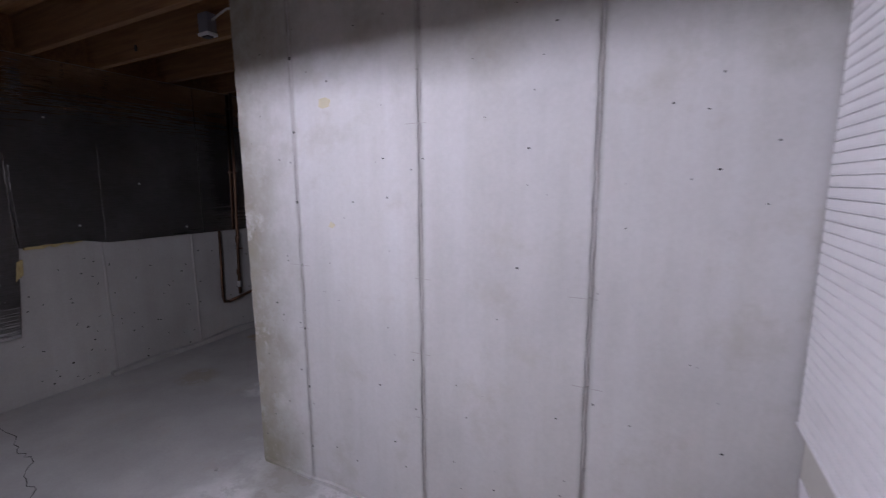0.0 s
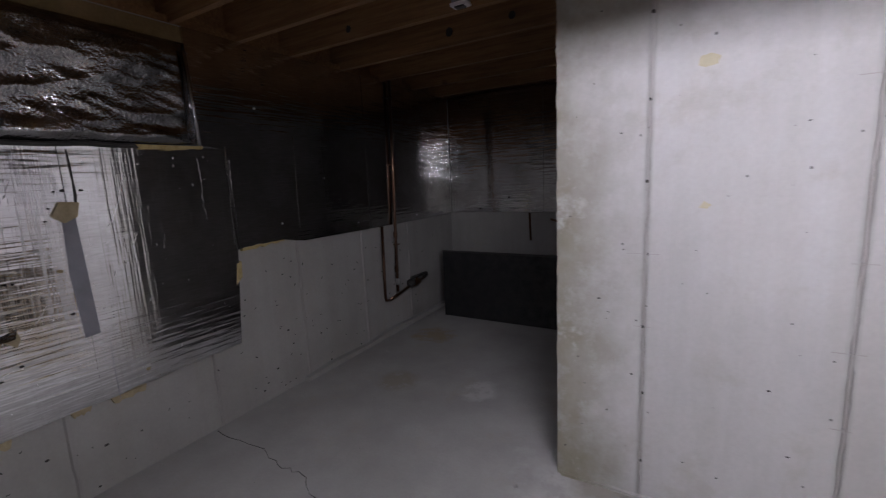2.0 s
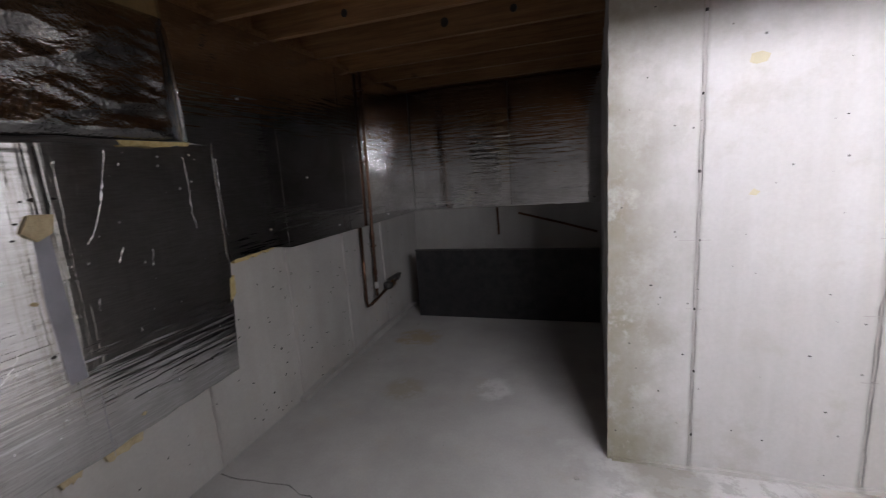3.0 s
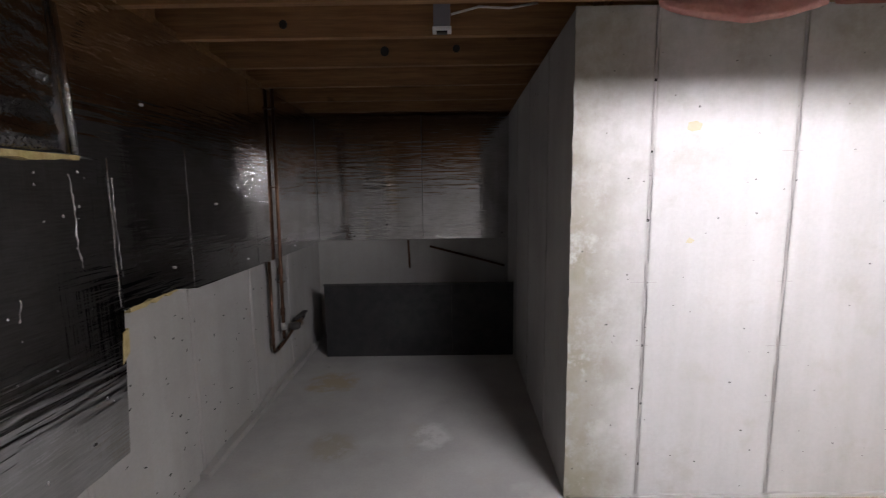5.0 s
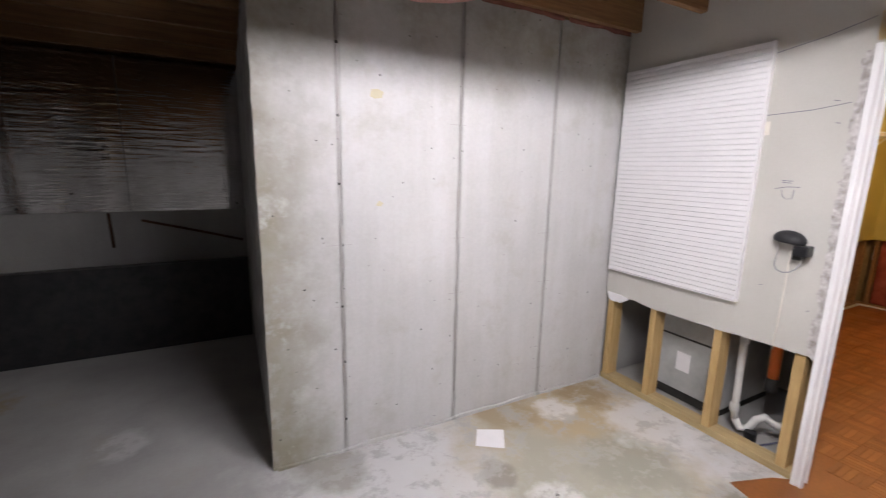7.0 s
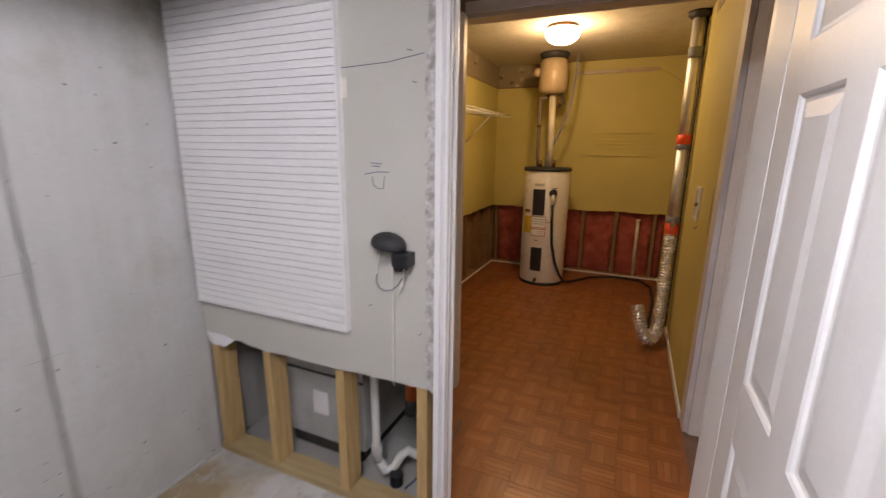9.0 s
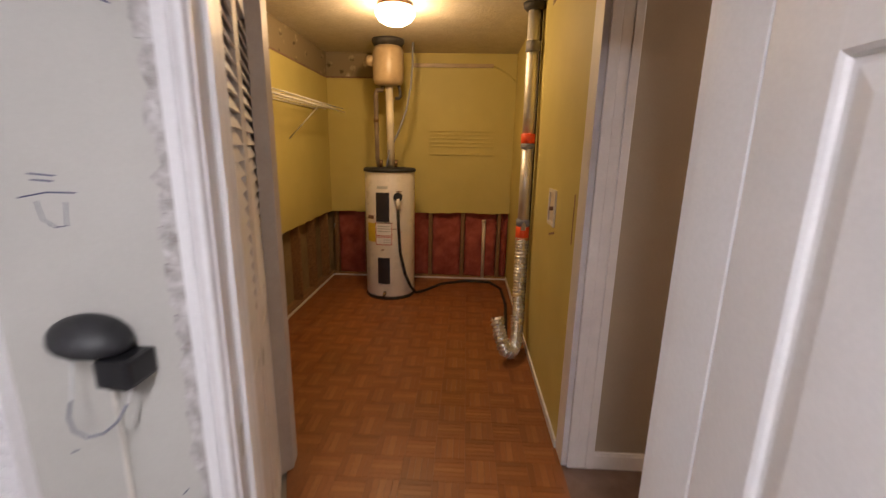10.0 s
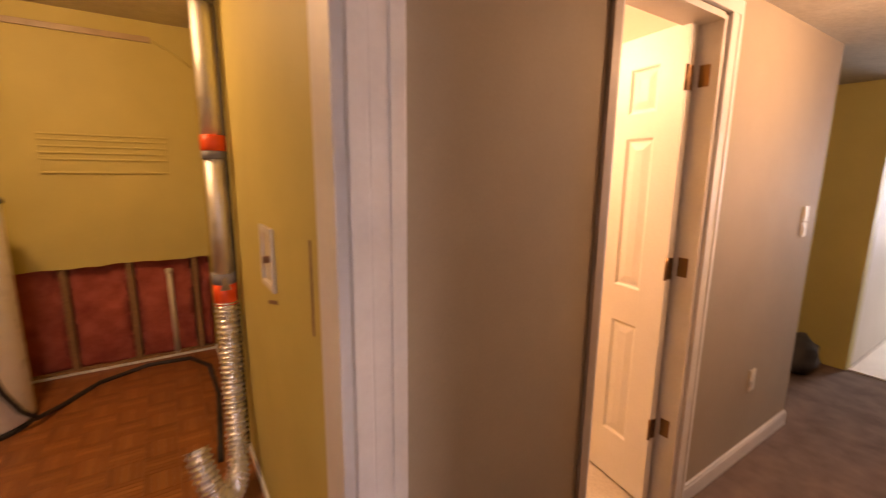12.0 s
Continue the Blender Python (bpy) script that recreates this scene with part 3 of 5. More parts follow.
for at, rr in (((-2.2, 2.85, 2.41), 0.022), ((-1.75, 3.35, 2.43), 0.03), ((-1.3, 3.35, 2.44), 0.024)):
    solo("wood_knot", tube([(at[0], at[1] + 0.004, at[2]), (at[0] + 0.002, at[1] + 0.012, at[2])], rr, 9), DARKHOLE, "dark knot in a joist", "knot")
dh = thing("flexible_duct", (-2.4, 2.0, 2.4), "silver flexible duct above the foil wrap", "duct")
strip("hose", [(-2.55, 1.45, 2.43), (-2.4, 1.75, 2.40), (-2.3, 1.95, 2.41), (-2.28, 2.15, 2.45)], 0.05, WRAP, dh, "", 14)

tl = thing("shop_light", (0.02, 0.93, 2.6), "lit white shop light hanging on chains below the joists", "lamp")
LX0, LY, LZ = 0.02, 0.93, 2.134
hood = [(LY - 0.165, LZ - 0.02), (LY - 0.15, LZ + 0.01), (LY - 0.045, LZ + 0.055), (LY + 0.045, LZ + 0.055), (LY + 0.15, LZ + 0.01), (LY + 0.165, LZ - 0.02),
        (LY + 0.168, LZ - 0.02), (LY + 0.152, LZ + 0.0125), (LY + 0.046, LZ + 0.058), (LY - 0.046, LZ + 0.058), (LY - 0.152, LZ + 0.0125), (LY - 0.168, LZ - 0.02)]
part("reflector", sheet(hood, 0, LX0 - 0.55, 1.10), WHITE, tl, "white enamelled trough reflector")
part("housing", box((LX0 - 0.53, LY - 0.04, LZ + 0.0582), (LX0 + 0.53, LY + 0.04, LZ + 0.10), 0.004), WHITE, tl)
part("tube", tube([(LX0 - 0.50, LY, LZ), (LX0, LY, LZ), (LX0 + 0.50, LY, LZ)], 0.0127, 14), TUBE, tl, "glowing glass tube", True)
for x in (LX0 - 0.515, LX0 + 0.515):
    part("tube_holder", box((x - 0.014, LY - 0.016, LZ - 0.016), (x + 0.014, LY + 0.016, LZ + 0.0545), 0.003), PVC, tl)
for x in (LX0 - 0.5525, LX0 + 0.5525):
    part("end_cap", sheet(hood[:6], 0, x - 0.002, 0.004), WHITE, tl)
for x in (LX0 - 0.42, LX0 + 0.42):
    strip("chain", [(x, LY, LZ + 0.099), (x, LY, 2.35), (x, LY, 2.5995)], 0.003, STEEL, tl, "thin hanging chain", 6)

# ---- foil boards ----
def board(outline, axis, at, thick, label, mat=None):
    ob = solo("foil_board", sheet(outline, axis, at, thick), mat or FOIL, label, "insulation board", "foil insulation boards")
    return ob


FB = LEFT + 0.028
low = ragged((1.02, 0.455), (2.215, 0.482), 16, 0.006, 3)
b1 = board(low[6:] + [(2.27, 1.07), (2.25, 1.69), (1.47, 1.69)], 0, LEFT, 0.028, "foil-faced insulation board with scratches on the concrete wall", FOIL_SCUFFED)
b0 = board(ragged((-0.2, 0.455), (1.01, 0.455), 6, 0.004, 5) + [(1.005, 1.69), (-0.2, 1.69)], 0, LEFT, 0.028, "foil-faced insulation board on the concrete wall", FOIL_SCUFFED)
b01 = board(low[:7] + [(1.465, 1.69), (1.015, 1.69)], 0, LEFT, 0.028, "foil-faced insulation board with punctures on the concrete wall", FOIL_SCUFFED)
b2 = board([(2.28, 1.075)] + ragged((2.32, 1.085), (2.62, 1.09), 6, 0.008, 8) + [(2.80, 1.055), (3.56, 1.05), (3.56, 2.335), (2.10, 2.335), (2.125, 1.7), (2.25, 1.69)], 0, LEFT, 0.028, "dark foil-faced insulation board high on the wall")
b3 = board([(3.565, 1.05), (5.04, 1.045), (5.04, 2.335), (3.565, 2.335)], 0, LEFT, 0.028, "foil-faced insulation board beside the copper pipe")
b4 = board([(FB, 1.06), (-1.62, 1.062), (-1.62, 2.34), (FB, 2.34)], 1, 5.05, 0.028, "foil-faced insulation board at the alcove's end")
b5 = board([(-1.615, 1.062), (-0.715, 1.066), (-0.715, 2.34), (-1.615, 2.34)], 1, 5.05, 0.028, "foil-faced insulation board at the alcove's end")
foam = sheet([(2.30, 1.08)] + ragged((2.30, 1.062), (2.62, 1.082), 10, 0.009, 9) + [(2.62, 1.09)], 0, LEFT + 0.002, 0.03)
part("foam_edge", foam, FOAM, b2, "ragged yellow foam edge")
part("foam_edge", sheet([(2.232, 0.86), (2.275, 0.90), (2.282, 1.0), (2.25, 0.99)], 0, LEFT + 0.002, 0.028), FOAM, b1, "torn yellow foam edge")
for y0, y1, dz, seed in ((1.02, 1.14, 0.034, 19), (1.34, 1.42, 0.02, 20), (1.50, 1.66, 0.024, 21)):
    part("foam_edge", sheet([(y0, 0.458)] + ragged((y0 + 0.01, 0.45 - dz), (y1 - 0.01, 0.455 - dz), 9, 0.010, seed) + [(y1, 0.462)], 0, LEFT + 0.003, 0.022), TORN, b1, "crumbled tan foam edge")
# seams between boards show as bright creases
for y, z0, z1, r in ((2.262, 1.10, 1.7, 0.002), (2.78, 1.06, 1.8, 0.0012), (3.56, 1.05, 2.33, 0.0012)):
    part("crease", tube([(FB, y + 0.02 * (z1 - z0) * (k / 10 - 0.5) + rng.uniform(-0.003, 0.003), z0 + (z1 - z0) * k / 10) for k in range(11)], r, 6), FOIL, b2, "", True)
# grey tape, torn flap, punctures and scratches
tp = thing("tape_strip", (FB, 1.47, 1.1), "grey tape strip over the joint of foil boards", "tape")
part("strip_piece", sheet([(1.44, 1.36), (1.49, 1.37), (1.505, 0.80), (1.445, 0.795), (1.43, 1.1)], 0, FB, 0.003), TAPEGREY, tp)
part("torn_end", sheet([(1.405, 1.37), (1.437, 1.43), (1.51, 1.425), (1.495, 1.36), (1.445, 1.335)], 0, FB + 0.003, 0.012), TORN, tp, "torn tan paper end")
tp2 = thing("tape_strip", (FB, 1.0, 1.1), "grey tape strip over the joint of foil boards", "tape")
part("strip_piece", sheet([(0.985, 1.5), (1.03, 1.5), (1.03, 0.78), (0.98, 0.78)], 0, FB, 0.003), TAPEGREY, tp2)
fl = thing("foil_flap", (FB, 1.18, 0.87), "torn flap of foil curling off the board", "flap")
bm = bmesh.new()
quad = [bm.verts.new(p) for p in ((FB, 1.145, 0.888), (FB, 1.225, 0.912), (FB + 0.035, 1.205, 0.878), (FB + 0.025, 1.158, 0.870))]
bm.faces.new(quad)
bmesh.ops.solidify(bm, geom=bm.faces[:], thickness=0.002)
part("tear", bm, FOIL, fl)
part("backing", sheet([(1.17, 0.872), (1.222, 0.90), (1.228, 0.868), (1.212, 0.832), (1.195, 0.85)], 0, FB, 0.004), TORN, fl, "bare tan foam")
for y, z in ((1.201, 1.303), (1.399, 1.123), (1.213, 1.104), (1.24, 1.1), (1.382, 1.348), (1.169, 1.17), (1.145, 0.707), (1.429, 1.476), (1.461, 1.479), (1.401, 1.404), (1.414, 0.919), (2.056, 0.616), (1.679, 0.538), (1.213, 0.748), (1.529, 1.478)):
    s = rng.uniform(0.005, 0.013)
    part("puncture", sheet([(y + s * rng.uniform(0.7, 1.6) * math.cos(a), z + s * rng.uniform(0.5, 1.1) * math.sin(a)) for a in (0, 0.9, 1.9, 2.9, 3.9, 5.2)], 0, FB - 0.001, 0.003), TORN if s > 0.009 else DARKHOLE, b01, "dark puncture with torn edges")
SCRATCHES = [[(1.324, 1.645), (1.308, 1.554), (1.281, 1.492), (1.26, 1.437), (1.221, 1.398), (1.177, 1.354), (1.123, 1.311)], [(1.194, 1.632), (1.197, 1.586), (1.193, 1.54)], [(1.734, 1.651), (1.711, 1.549), (1.683, 1.448), (1.638, 1.341), (1.598, 1.289)], [(2.087, 1.629), (2.096, 1.511), (2.09, 1.392), (2.103, 1.269)], [(1.328, 0.977), (1.293, 0.925), (1.266, 0.896), (1.229, 0.878)], [(1.218, 0.739), (1.172, 0.736), (1.111, 0.712), (1.069, 0.697)], [(2.285, 1.625), (2.281, 1.467), (2.283, 1.317), (2.284, 1.197)], [(1.736, 1.261), (1.699, 1.19)], [(1.859, 1.228), (1.84, 1.146)], [(1.608, 1.08), (1.593, 1.023)], [(1.11, 1.135), (1.107, 1.047), (1.116, 0.947), (1.115, 0.862)]]
for run in SCRATCHES:
    path = []
    for p, q in zip(run, run[1:]):
        path += [(FB + 0.0005, p[0] + (q[0] - p[0]) * k / 6 + rng.uniform(-0.004, 0.004), p[1] + (q[1] - p[1]) * k / 6 + rng.uniform(-0.003, 0.003)) for k in range(6)]
    part("scratch", tube(path, [rng.choice((0.0004, 0.0006, 0.0012, 0.0026)) for _ in path], 5), STEEL, b1 if run[0][0] > 1.47 else b01, "bright dotted scratch in the foil", True)
part("split", tube([(FB, y + rng.uniform(-0.003, 0.003), z) for y, z in [(1.501, 1.663), (1.506, 1.594), (1.502, 1.517), (1.508, 1.455), (1.5, 1.408)]], [0.003, 0.006, 0.004, 0.007, 0.004], 6), DARKHOLE, b1, "dark split along the joint")
part("joint_line", tube([(FB, y, z) for y, z in [(1.537, 0.742), (1.535, 0.663), (1.534, 0.52), (1.536, 0.437)]], 0.0015, 6), TAPEGREY, b1, "thin open joint")
for k in range(60):
    y, z, r = rng.uniform(1.03, 2.2), rng.uniform(0.52, 1.66), rng.uniform(0.0012, 0.0032)
    part("fleck", tube([(FB + 0.0004, y, z - r), (FB + 0.001, y + r * rng.uniform(-1, 1), z + r * rng.uniform(1.0, 3.5))], [r, r * 0.4], 6), STEEL, b1 if y > 1.47 else b01, "bright fleck in the foil", True)
for y, z in ((2.5, 1.95), (2.62, 1.2), (3.05, 1.5), (3.4, 1.12), (4.3, 1.10)):
    part("fastener", lathe([(0.006, -0.006), (0.009, 0.0), (0.006, 0.006)], (FB + 0.001, y, z), 8), STEEL, b2)
for x, z in ((-2.35, 1.10), (-2.0, 1.22), (-0.78, 1.12)):
    part("fastener", lathe([(0.008, -0.008), (0.012, 0.0), (0.008, 0.008)], (x, 5.048, z), 8), DARKHOLE, b4)

# crumpled foil blanket
bm = bmesh.new()
NU, NV = 200, 70
grid = [[None] * (NV + 1) for _ in range(NU + 1)]
for i in range(NU + 1):
    for k in range(NV + 1):
        u, w = i / NU, k / NV
        y, z = -0.6 + 2.715 * u, 1.69 + 0.56 * w
        fold = noise.noise((y * 1.9 + z, z * 5.0, 2.0)) * 0.020 - abs(noise.noise((y * 2.4 - z * 1.5, z * 8, 5.0))) * 0.024 - abs(noise.noise((y * 6 + z * 6, z * 12, 8.0))) * 0.012 + noise.noise((y * 24, z * 30, 4.0)) * 0.0012
        edge = min(1.0, min(u * 30, (1 - u) * 34, w * 9 + 0.25, (1 - w) * 9 + 0.2))
        grid[i][k] = bm.verts.new((LEFT + 0.012 + (0.055 + fold) * edge, y + 0.006 * noise.noise((z * 9, y, 3)), z + (0.012 * noise.noise((y * 7, 0, 4)) if k < 3 else 0)))
for i in range(NU):
    for k in range(NV):
        bm.faces.new((grid[i][k], grid[i + 1][k], grid[i + 1][k + 1], grid[i][k + 1]))
fbk = thing("foil_blanket", (LEFT, 1.0, 1.69), "crumpled dark foil insulation blanket along the wall top", "insulation")
part("cover", bm, WRAP, fbk, "", True)
part("fringe", sheet([(1.78, 1.695)] + ragged((1.8, 1.672), (2.115, 1.68), 10, 0.006, 12) + [(2.12, 1.697)], 0, LEFT + 0.02, 0.03), FOAM, fbk, "yellow glass-fibre edge")
# Near-black strip stands in for the shadow along the blanket's lower edge.
strip("lower_shade", [(LEFT + 0.035, -0.5 + 0.13 * k, 1.688 + rng.uniform(-0.006, 0.006)) for k in range(21)], 0.012, IRON, fbk, "dark strip standing in for shade under the blanket", 6)
part("end_seam", tube([(LEFT + 0.05, 2.10, 1.70), (LEFT + 0.055, 2.095, 1.9), (LEFT + 0.05, 2.08, 2.2)], 0.012, 6), WRAP, fbk, "", True)
solo("rim_backing", box((LEFT, -2.7, 1.70), (LEFT + 0.012, 2.19, 2.335)), BROWNBOARD, "brown board behind the foil blanket", "board")

# ---- copper pipes with a valve ----
cp = thing("copper_pipes", (LEFT + 0.06, 3.75, 0.36), "tarnished copper water pipes with a valve on the wall", "pipes")
PX = LEFT + 0.055
strip("riser", [(PX, 3.93, 2.5), (PX, 3.90, 1.5), (PX, 3.86, 0.52), (PX, 3.86, 0.40)], 0.014, COPPER, cp, "", 10)
strip("riser", [(PX - 0.015, 3.70, 1.05), (PX - 0.015, 3.68, 0.40), (PX - 0.015, 3.69, 0.355), (PX - 0.012, 3.74, 0.345)], 0.013, COPPER, cp, "", 10)
strip("lower_run", [(PX - 0.012, 3.74, 0.345), (PX, 3.86, 0.37), (PX, 4.05, 0.405), (PX, 4.30, 0.43)], 0.014, COPPER, cp, "", 10)
for y, z in ((3.86, 0.62), (3.86, 0.50), (3.875, 0.95)):
    part("coupling", lathe([(0.016, -0.03), (0.019, -0.025), (0.019, 0.025), (0.016, 0.03)], (PX, y, z), 14), STEEL if z < 0.6 else COPPER, cp, "solder-bright coupling", True)
valve = part("valve", tube([(PX, 4.10, 0.41), (PX, 4.14, 0.413), (PX, 4.17, 0.416), (PX, 4.22, 0.42), (PX, 4.25, 0.42)], [0.018, 0.034, 0.03, 0.034, 0.018], 14), BRASS, cp, "brass valve body", True)
part("stem", tube([(PX + 0.005, 4.175, 0.44), (PX + 0.02, 4.175, 0.48)], 0.01, 8), BRASS, valve)
part("lever", box((PX - 0.01, 4.10, 0.475), (PX + 0.035, 4.36, 0.492), 0.006), IRON, valve, "black lever")
part("meter", lathe([(0.03, -0.03), (0.045, -0.02), (0.045, 0.02), (0.03, 0.03)], (PX + 0.02, 4.06, 0.44), 18), IRON, cp, "dark round meter", True)
strip("stub", [(PX, 4.30, 0.43), (PX - 0.02, 4.42, 0.44), (LEFT - 0.01, 4.46, 0.44)], 0.016, IRON, cp)
for z in (0.85, 1.6, 2.2):
    part("clip", box((LEFT + 0.025, 3.85 + 0.02 * z, z), (PX + 0.016, 3.90 + 0.02 * z, z + 0.012), 0.003), COPPER, cp)

# ---- black sheet leaning in the alcove ----
bb = thing("black_board", (-1.6, 4.47, 0), "black plastic sheet standing on edge across the alcove", "board")
for k in range(3):
    a, b = -2.53 + 0.6 * k, -1.93 + 0.6 * k
    part("panel", box((a + 0.0003, 4.46, 0.0), (min(b, -0.75) - 0.0003, 4.475, 0.70)), BLACK, bb)
part("top_edge", box((-2.535, 4.452, 0.694), (-0.75, 4.495, 0.706), 0.003), IRON, bb, "darker folded top edge")
dg = thing("wall_bracket", (-1.3, 5.06, 0.85), "dark diagonal iron bar on the far concrete wall", "bar")
strip("bar", [(-1.55, 5.07, 0.98), (-1.1, 5.07, 0.86), (-0.75, 5.07, 0.76)], 0.012, COPPER, dg)
strip("post", [(-1.78, 5.072, 1.05), (-1.77, 5.072, 0.75)], 0.012, COPPER, dg)

# ---- paper and crumbs on the slab ----
pp = solo("paper_sheet", sheet([(0.286, 2.376), (0.424, 2.305), (0.33, 2.165), (0.20, 2.255)], 2, 0.0015, 0.0012), PAPER, "white sheet of paper lying on the slab", "paper")
for at, s in (((-0.85, 1.85), 0.018), ((0.35, 1.78), 0.010), ((-0.95, 2.35), 0.012), ((-1.35, 1.62), 0.012), ((0.62, 1.75), 0.005), ((0.1, 1.6), 0.008), ((-2.45, 4.2), 0.015), ((-2.5, 3.4), 0.012)):
    bm = bmesh.new()
    bmesh.ops.create_icosphere(bm, subdivisions=1, radius=s)
    for v in bm.verts:
        v.co = Vector((at[0] + v.co.x * rng.uniform(0.8, 1.5), at[1] + v.co.y * rng.uniform(0.7, 1.3), max(0, s * 0.35 + v.co.z * 0.5)))
    solo("rubble_crumb", bm, SEAM, "small crumb of broken concrete on the slab", "debris", "rubble crumbs")

# ---- drywall partition with the doorway ----
YD = 1.33
bottom = [(2.53, 0.655), (2.50, 0.60), (2.455, 0.598), (2.40, 0.605), (2.36, 0.645), (2.30, 0.652), (2.25, 0.642), (2.2, 0.638)] + ragged((2.15, 0.632), (1.34, 0.652), 10, 0.004, 6)
side = ragged_up((YD, 0.655), (YD, 2.0), 40, 0.006, 7)
dwall = structure("wall_drywall", sheet(bottom + side + [(YD, 2.02), (0.40, 2.16), (0.40, 2.598), (2.53, 2.598)], 0, X0, 0.013), DRYWALL, "grey-beige drywall cut away near the floor")
structure("wall_drywall_south", box((X0, -3.0, 0.0), (X0 + 0.013, 0.40, 2.598)), DRYWALL, "grey-beige drywall behind the open door")
part("torn_paper", sheet([(2.52, 0.66), (2.505, 0.615), (2.47, 0.60), (2.44, 0.607), (2.41, 0.60), (2.375, 0.622), (2.34, 0.645), (2.40, 0.658)], 0, X0 - 0.004, 0.004), PAPER, dwall, "torn white paper face")
part("torn_edge", sheet(ragged_up((YD - 0.004, 0.64), (YD - 0.004, 2.0), 90, 0.006, 17) + ragged_up((YD + 0.026, 2.0), (YD + 0.026, 0.66), 70, 0.011, 18), 0, X0 - 0.005, 0.0055), GYPSUM, dwall, "torn gypsum edge beside the casing")
for k in range(44):
    z = rng.uniform(0.68, 1.95)
    part("chip", box((X0 - rng.uniform(0.006, 0.010), YD - 0.003, z), (X0 - 0.001, YD + rng.uniform(0.010, 0.034), z + rng.uniform(0.006, 0.04))), GYPSUM, dwall)
for pts in ([(1.69, 1.775), (1.5, 1.782), (1.37, 1.80)], [(1.69, 2.06), (1.5, 2.09), (1.34, 2.13)], [(1.62, 2.3), (1.52, 2.31)], [(1.43, 1.815), (1.41, 1.81)], [(1.41, 1.72), (1.395, 1.715)],
            [(1.60, 1.425), (1.55, 1.435), (1.50, 1.435)], [(1.575, 1.465), (1.53, 1.462)], [(1.572, 1.455), (1.535, 1.453)], [(1.57, 1.42), (1.565, 1.39), (1.545, 1.377), (1.525, 1.38), (1.52, 1.42)], [(1.60, 0.94), (1.585, 0.945)], [(1.39, 0.86), (1.38, 0.87)]):
    part("pencil_mark", tube([(X0 + 0.0005, y, z) for y, z in pts], 0.0018, 5), INK, dwall, "thin dark line on the drywall")
part("tape_scrap", box((X0 - 0.002, 1.662, 1.68), (X0, 1.685, 1.745)), SOAP, dwall, "scrap of pale yellow tape")

for k, (y, w) in enumerate(((2.495, 0.045), (2.165, 0.04), (1.765, 0.042), (1.385, 0.045))):
    solo("wall_stud", box((X0 + 0.014, y - w / 2, 0.04), (X1 - 0.018, y + w / 2, 2.59), 0.003), STUD, "yellow pine wall stud below the cut drywall", "stud", "wall studs")
solo("bottom_plate", box((X0 + 0.012, 1.33, 0.0), (X1 - 0.016, 2.53, 0.04), 0.003), PLATE, "pine bottom plate lying on the slab", "plate")
lh = solo("door_header", box((X0 + 0.0, 0.40, 2.03), (X1 - 0.016, YD, 2.15), 0.003), STUD, "bare pine header above the doorway", "header")

# ---- closet behind the studs ----
fu = thing("furnace", (1.9, 2.1, 0), "grey sheet-metal furnace cabinet behind the studs", "furnace")
part("cabinet", box((1.68, 1.80, 0.06), (2.3, 2.27, 1.5), 0.008), GREY, fu)
# Solid near-black block fills the open gap in place of its shade.
part("base_shade", box((1.685, 1.82, 0.0), (2.28, 2.25, 0.06)), DARKHOLE, fu, "dark block standing in for shade below the cabinet")
part("door_lip", box((1.672, 1.80, 0.428), (1.682, 2.27, 0.438), 0.002), IRON, fu)
part("label_plate", box((1.674, 2.015, 0.205), (1.681, 2.105, 0.33), 0.001), PAPER, fu, "white data label")
pv = thing("drain_pipe", (1.63, 1.66, 0), "white plastic drain pipe with a trap", "pipe")
strip("drop", [(1.62, 1.71, 0.95), (1.62, 1.70, 0.60), (1.62, 1.695, 0.14), (1.63, 1.69, 0.09)], 0.019, PVC, pv, "", 12)
strip("trap", [(1.63, 1.69, 0.09), (1.64, 1.665, 0.04), (1.66, 1.63, 0.05), (1.67, 1.60, 0.12), (1.69, 1.57, 0.145), (1.72, 1.53, 0.11), (1.8, 1.46, 0.10)], 0.021, PVC, pv, "", 12)
for z in (0.16, 0.58):
    part("collar", lathe([(0.022, -0.025), (0.025, -0.02), (0.025, 0.02), (0.022, 0.025)], (1.62, 1.697, z), 14), PVC, pv, "", True)
part("cap", tube([(1.63, 1.60, 0.0), (1.63, 1.60, 0.055)], 0.03, 12), RUBBER, pv, "black rubber cap")
og = thing("orange_pipe", (1.82, 1.46, 0), "orange pipe hanging in the closet", "pipe")
strip("run", [(1.80, 1.615, 1.2), (1.80, 1.612, 0.7), (1.80, 1.61, 0.33)], 0.028, ORANGE, og, "", 12)
strip("lower_coupling", [(1.80, 1.61, 0.34), (1.80, 1.61, 0.26)], 0.033, IRON, og, "dark coupling", 12)
wire = thing("floor_wire", (1.75, 1.5, 0), "thin blue wire on the closet floor", "wire")
strip("strand", [(1.62, 1.55, 0.0), (1.8, 1.5, 0.002), (2.0, 1.48, 0.002), (2.2, 1.5, 0.0)], 0.005, INK, wire)
structure("wall_closet_back", box((2.50, 1.75, 0), (2.62, 2.53, 2.5)), DRYWALL, "closet side wall")

# ---- white ridged panel on the drywall ----
pn = thing("ridged_panel", (X0, 2.1, 0.83), "white ridged panel with fine perforations on the drywall", "panel")
P0, P1, PZ0, PZ1 = 1.69, 2.515, 0.83, 2.115
part("backing", box((X0 - 0.018, P0 + 0.004, PZ0 + 0.004), (X0 - 0.0005, P1, PZ1 - 0.004)), GROOVE, pn, "grey backing in the grooves")
rows = 46
pitch = (PZ1 - PZ0) / rows
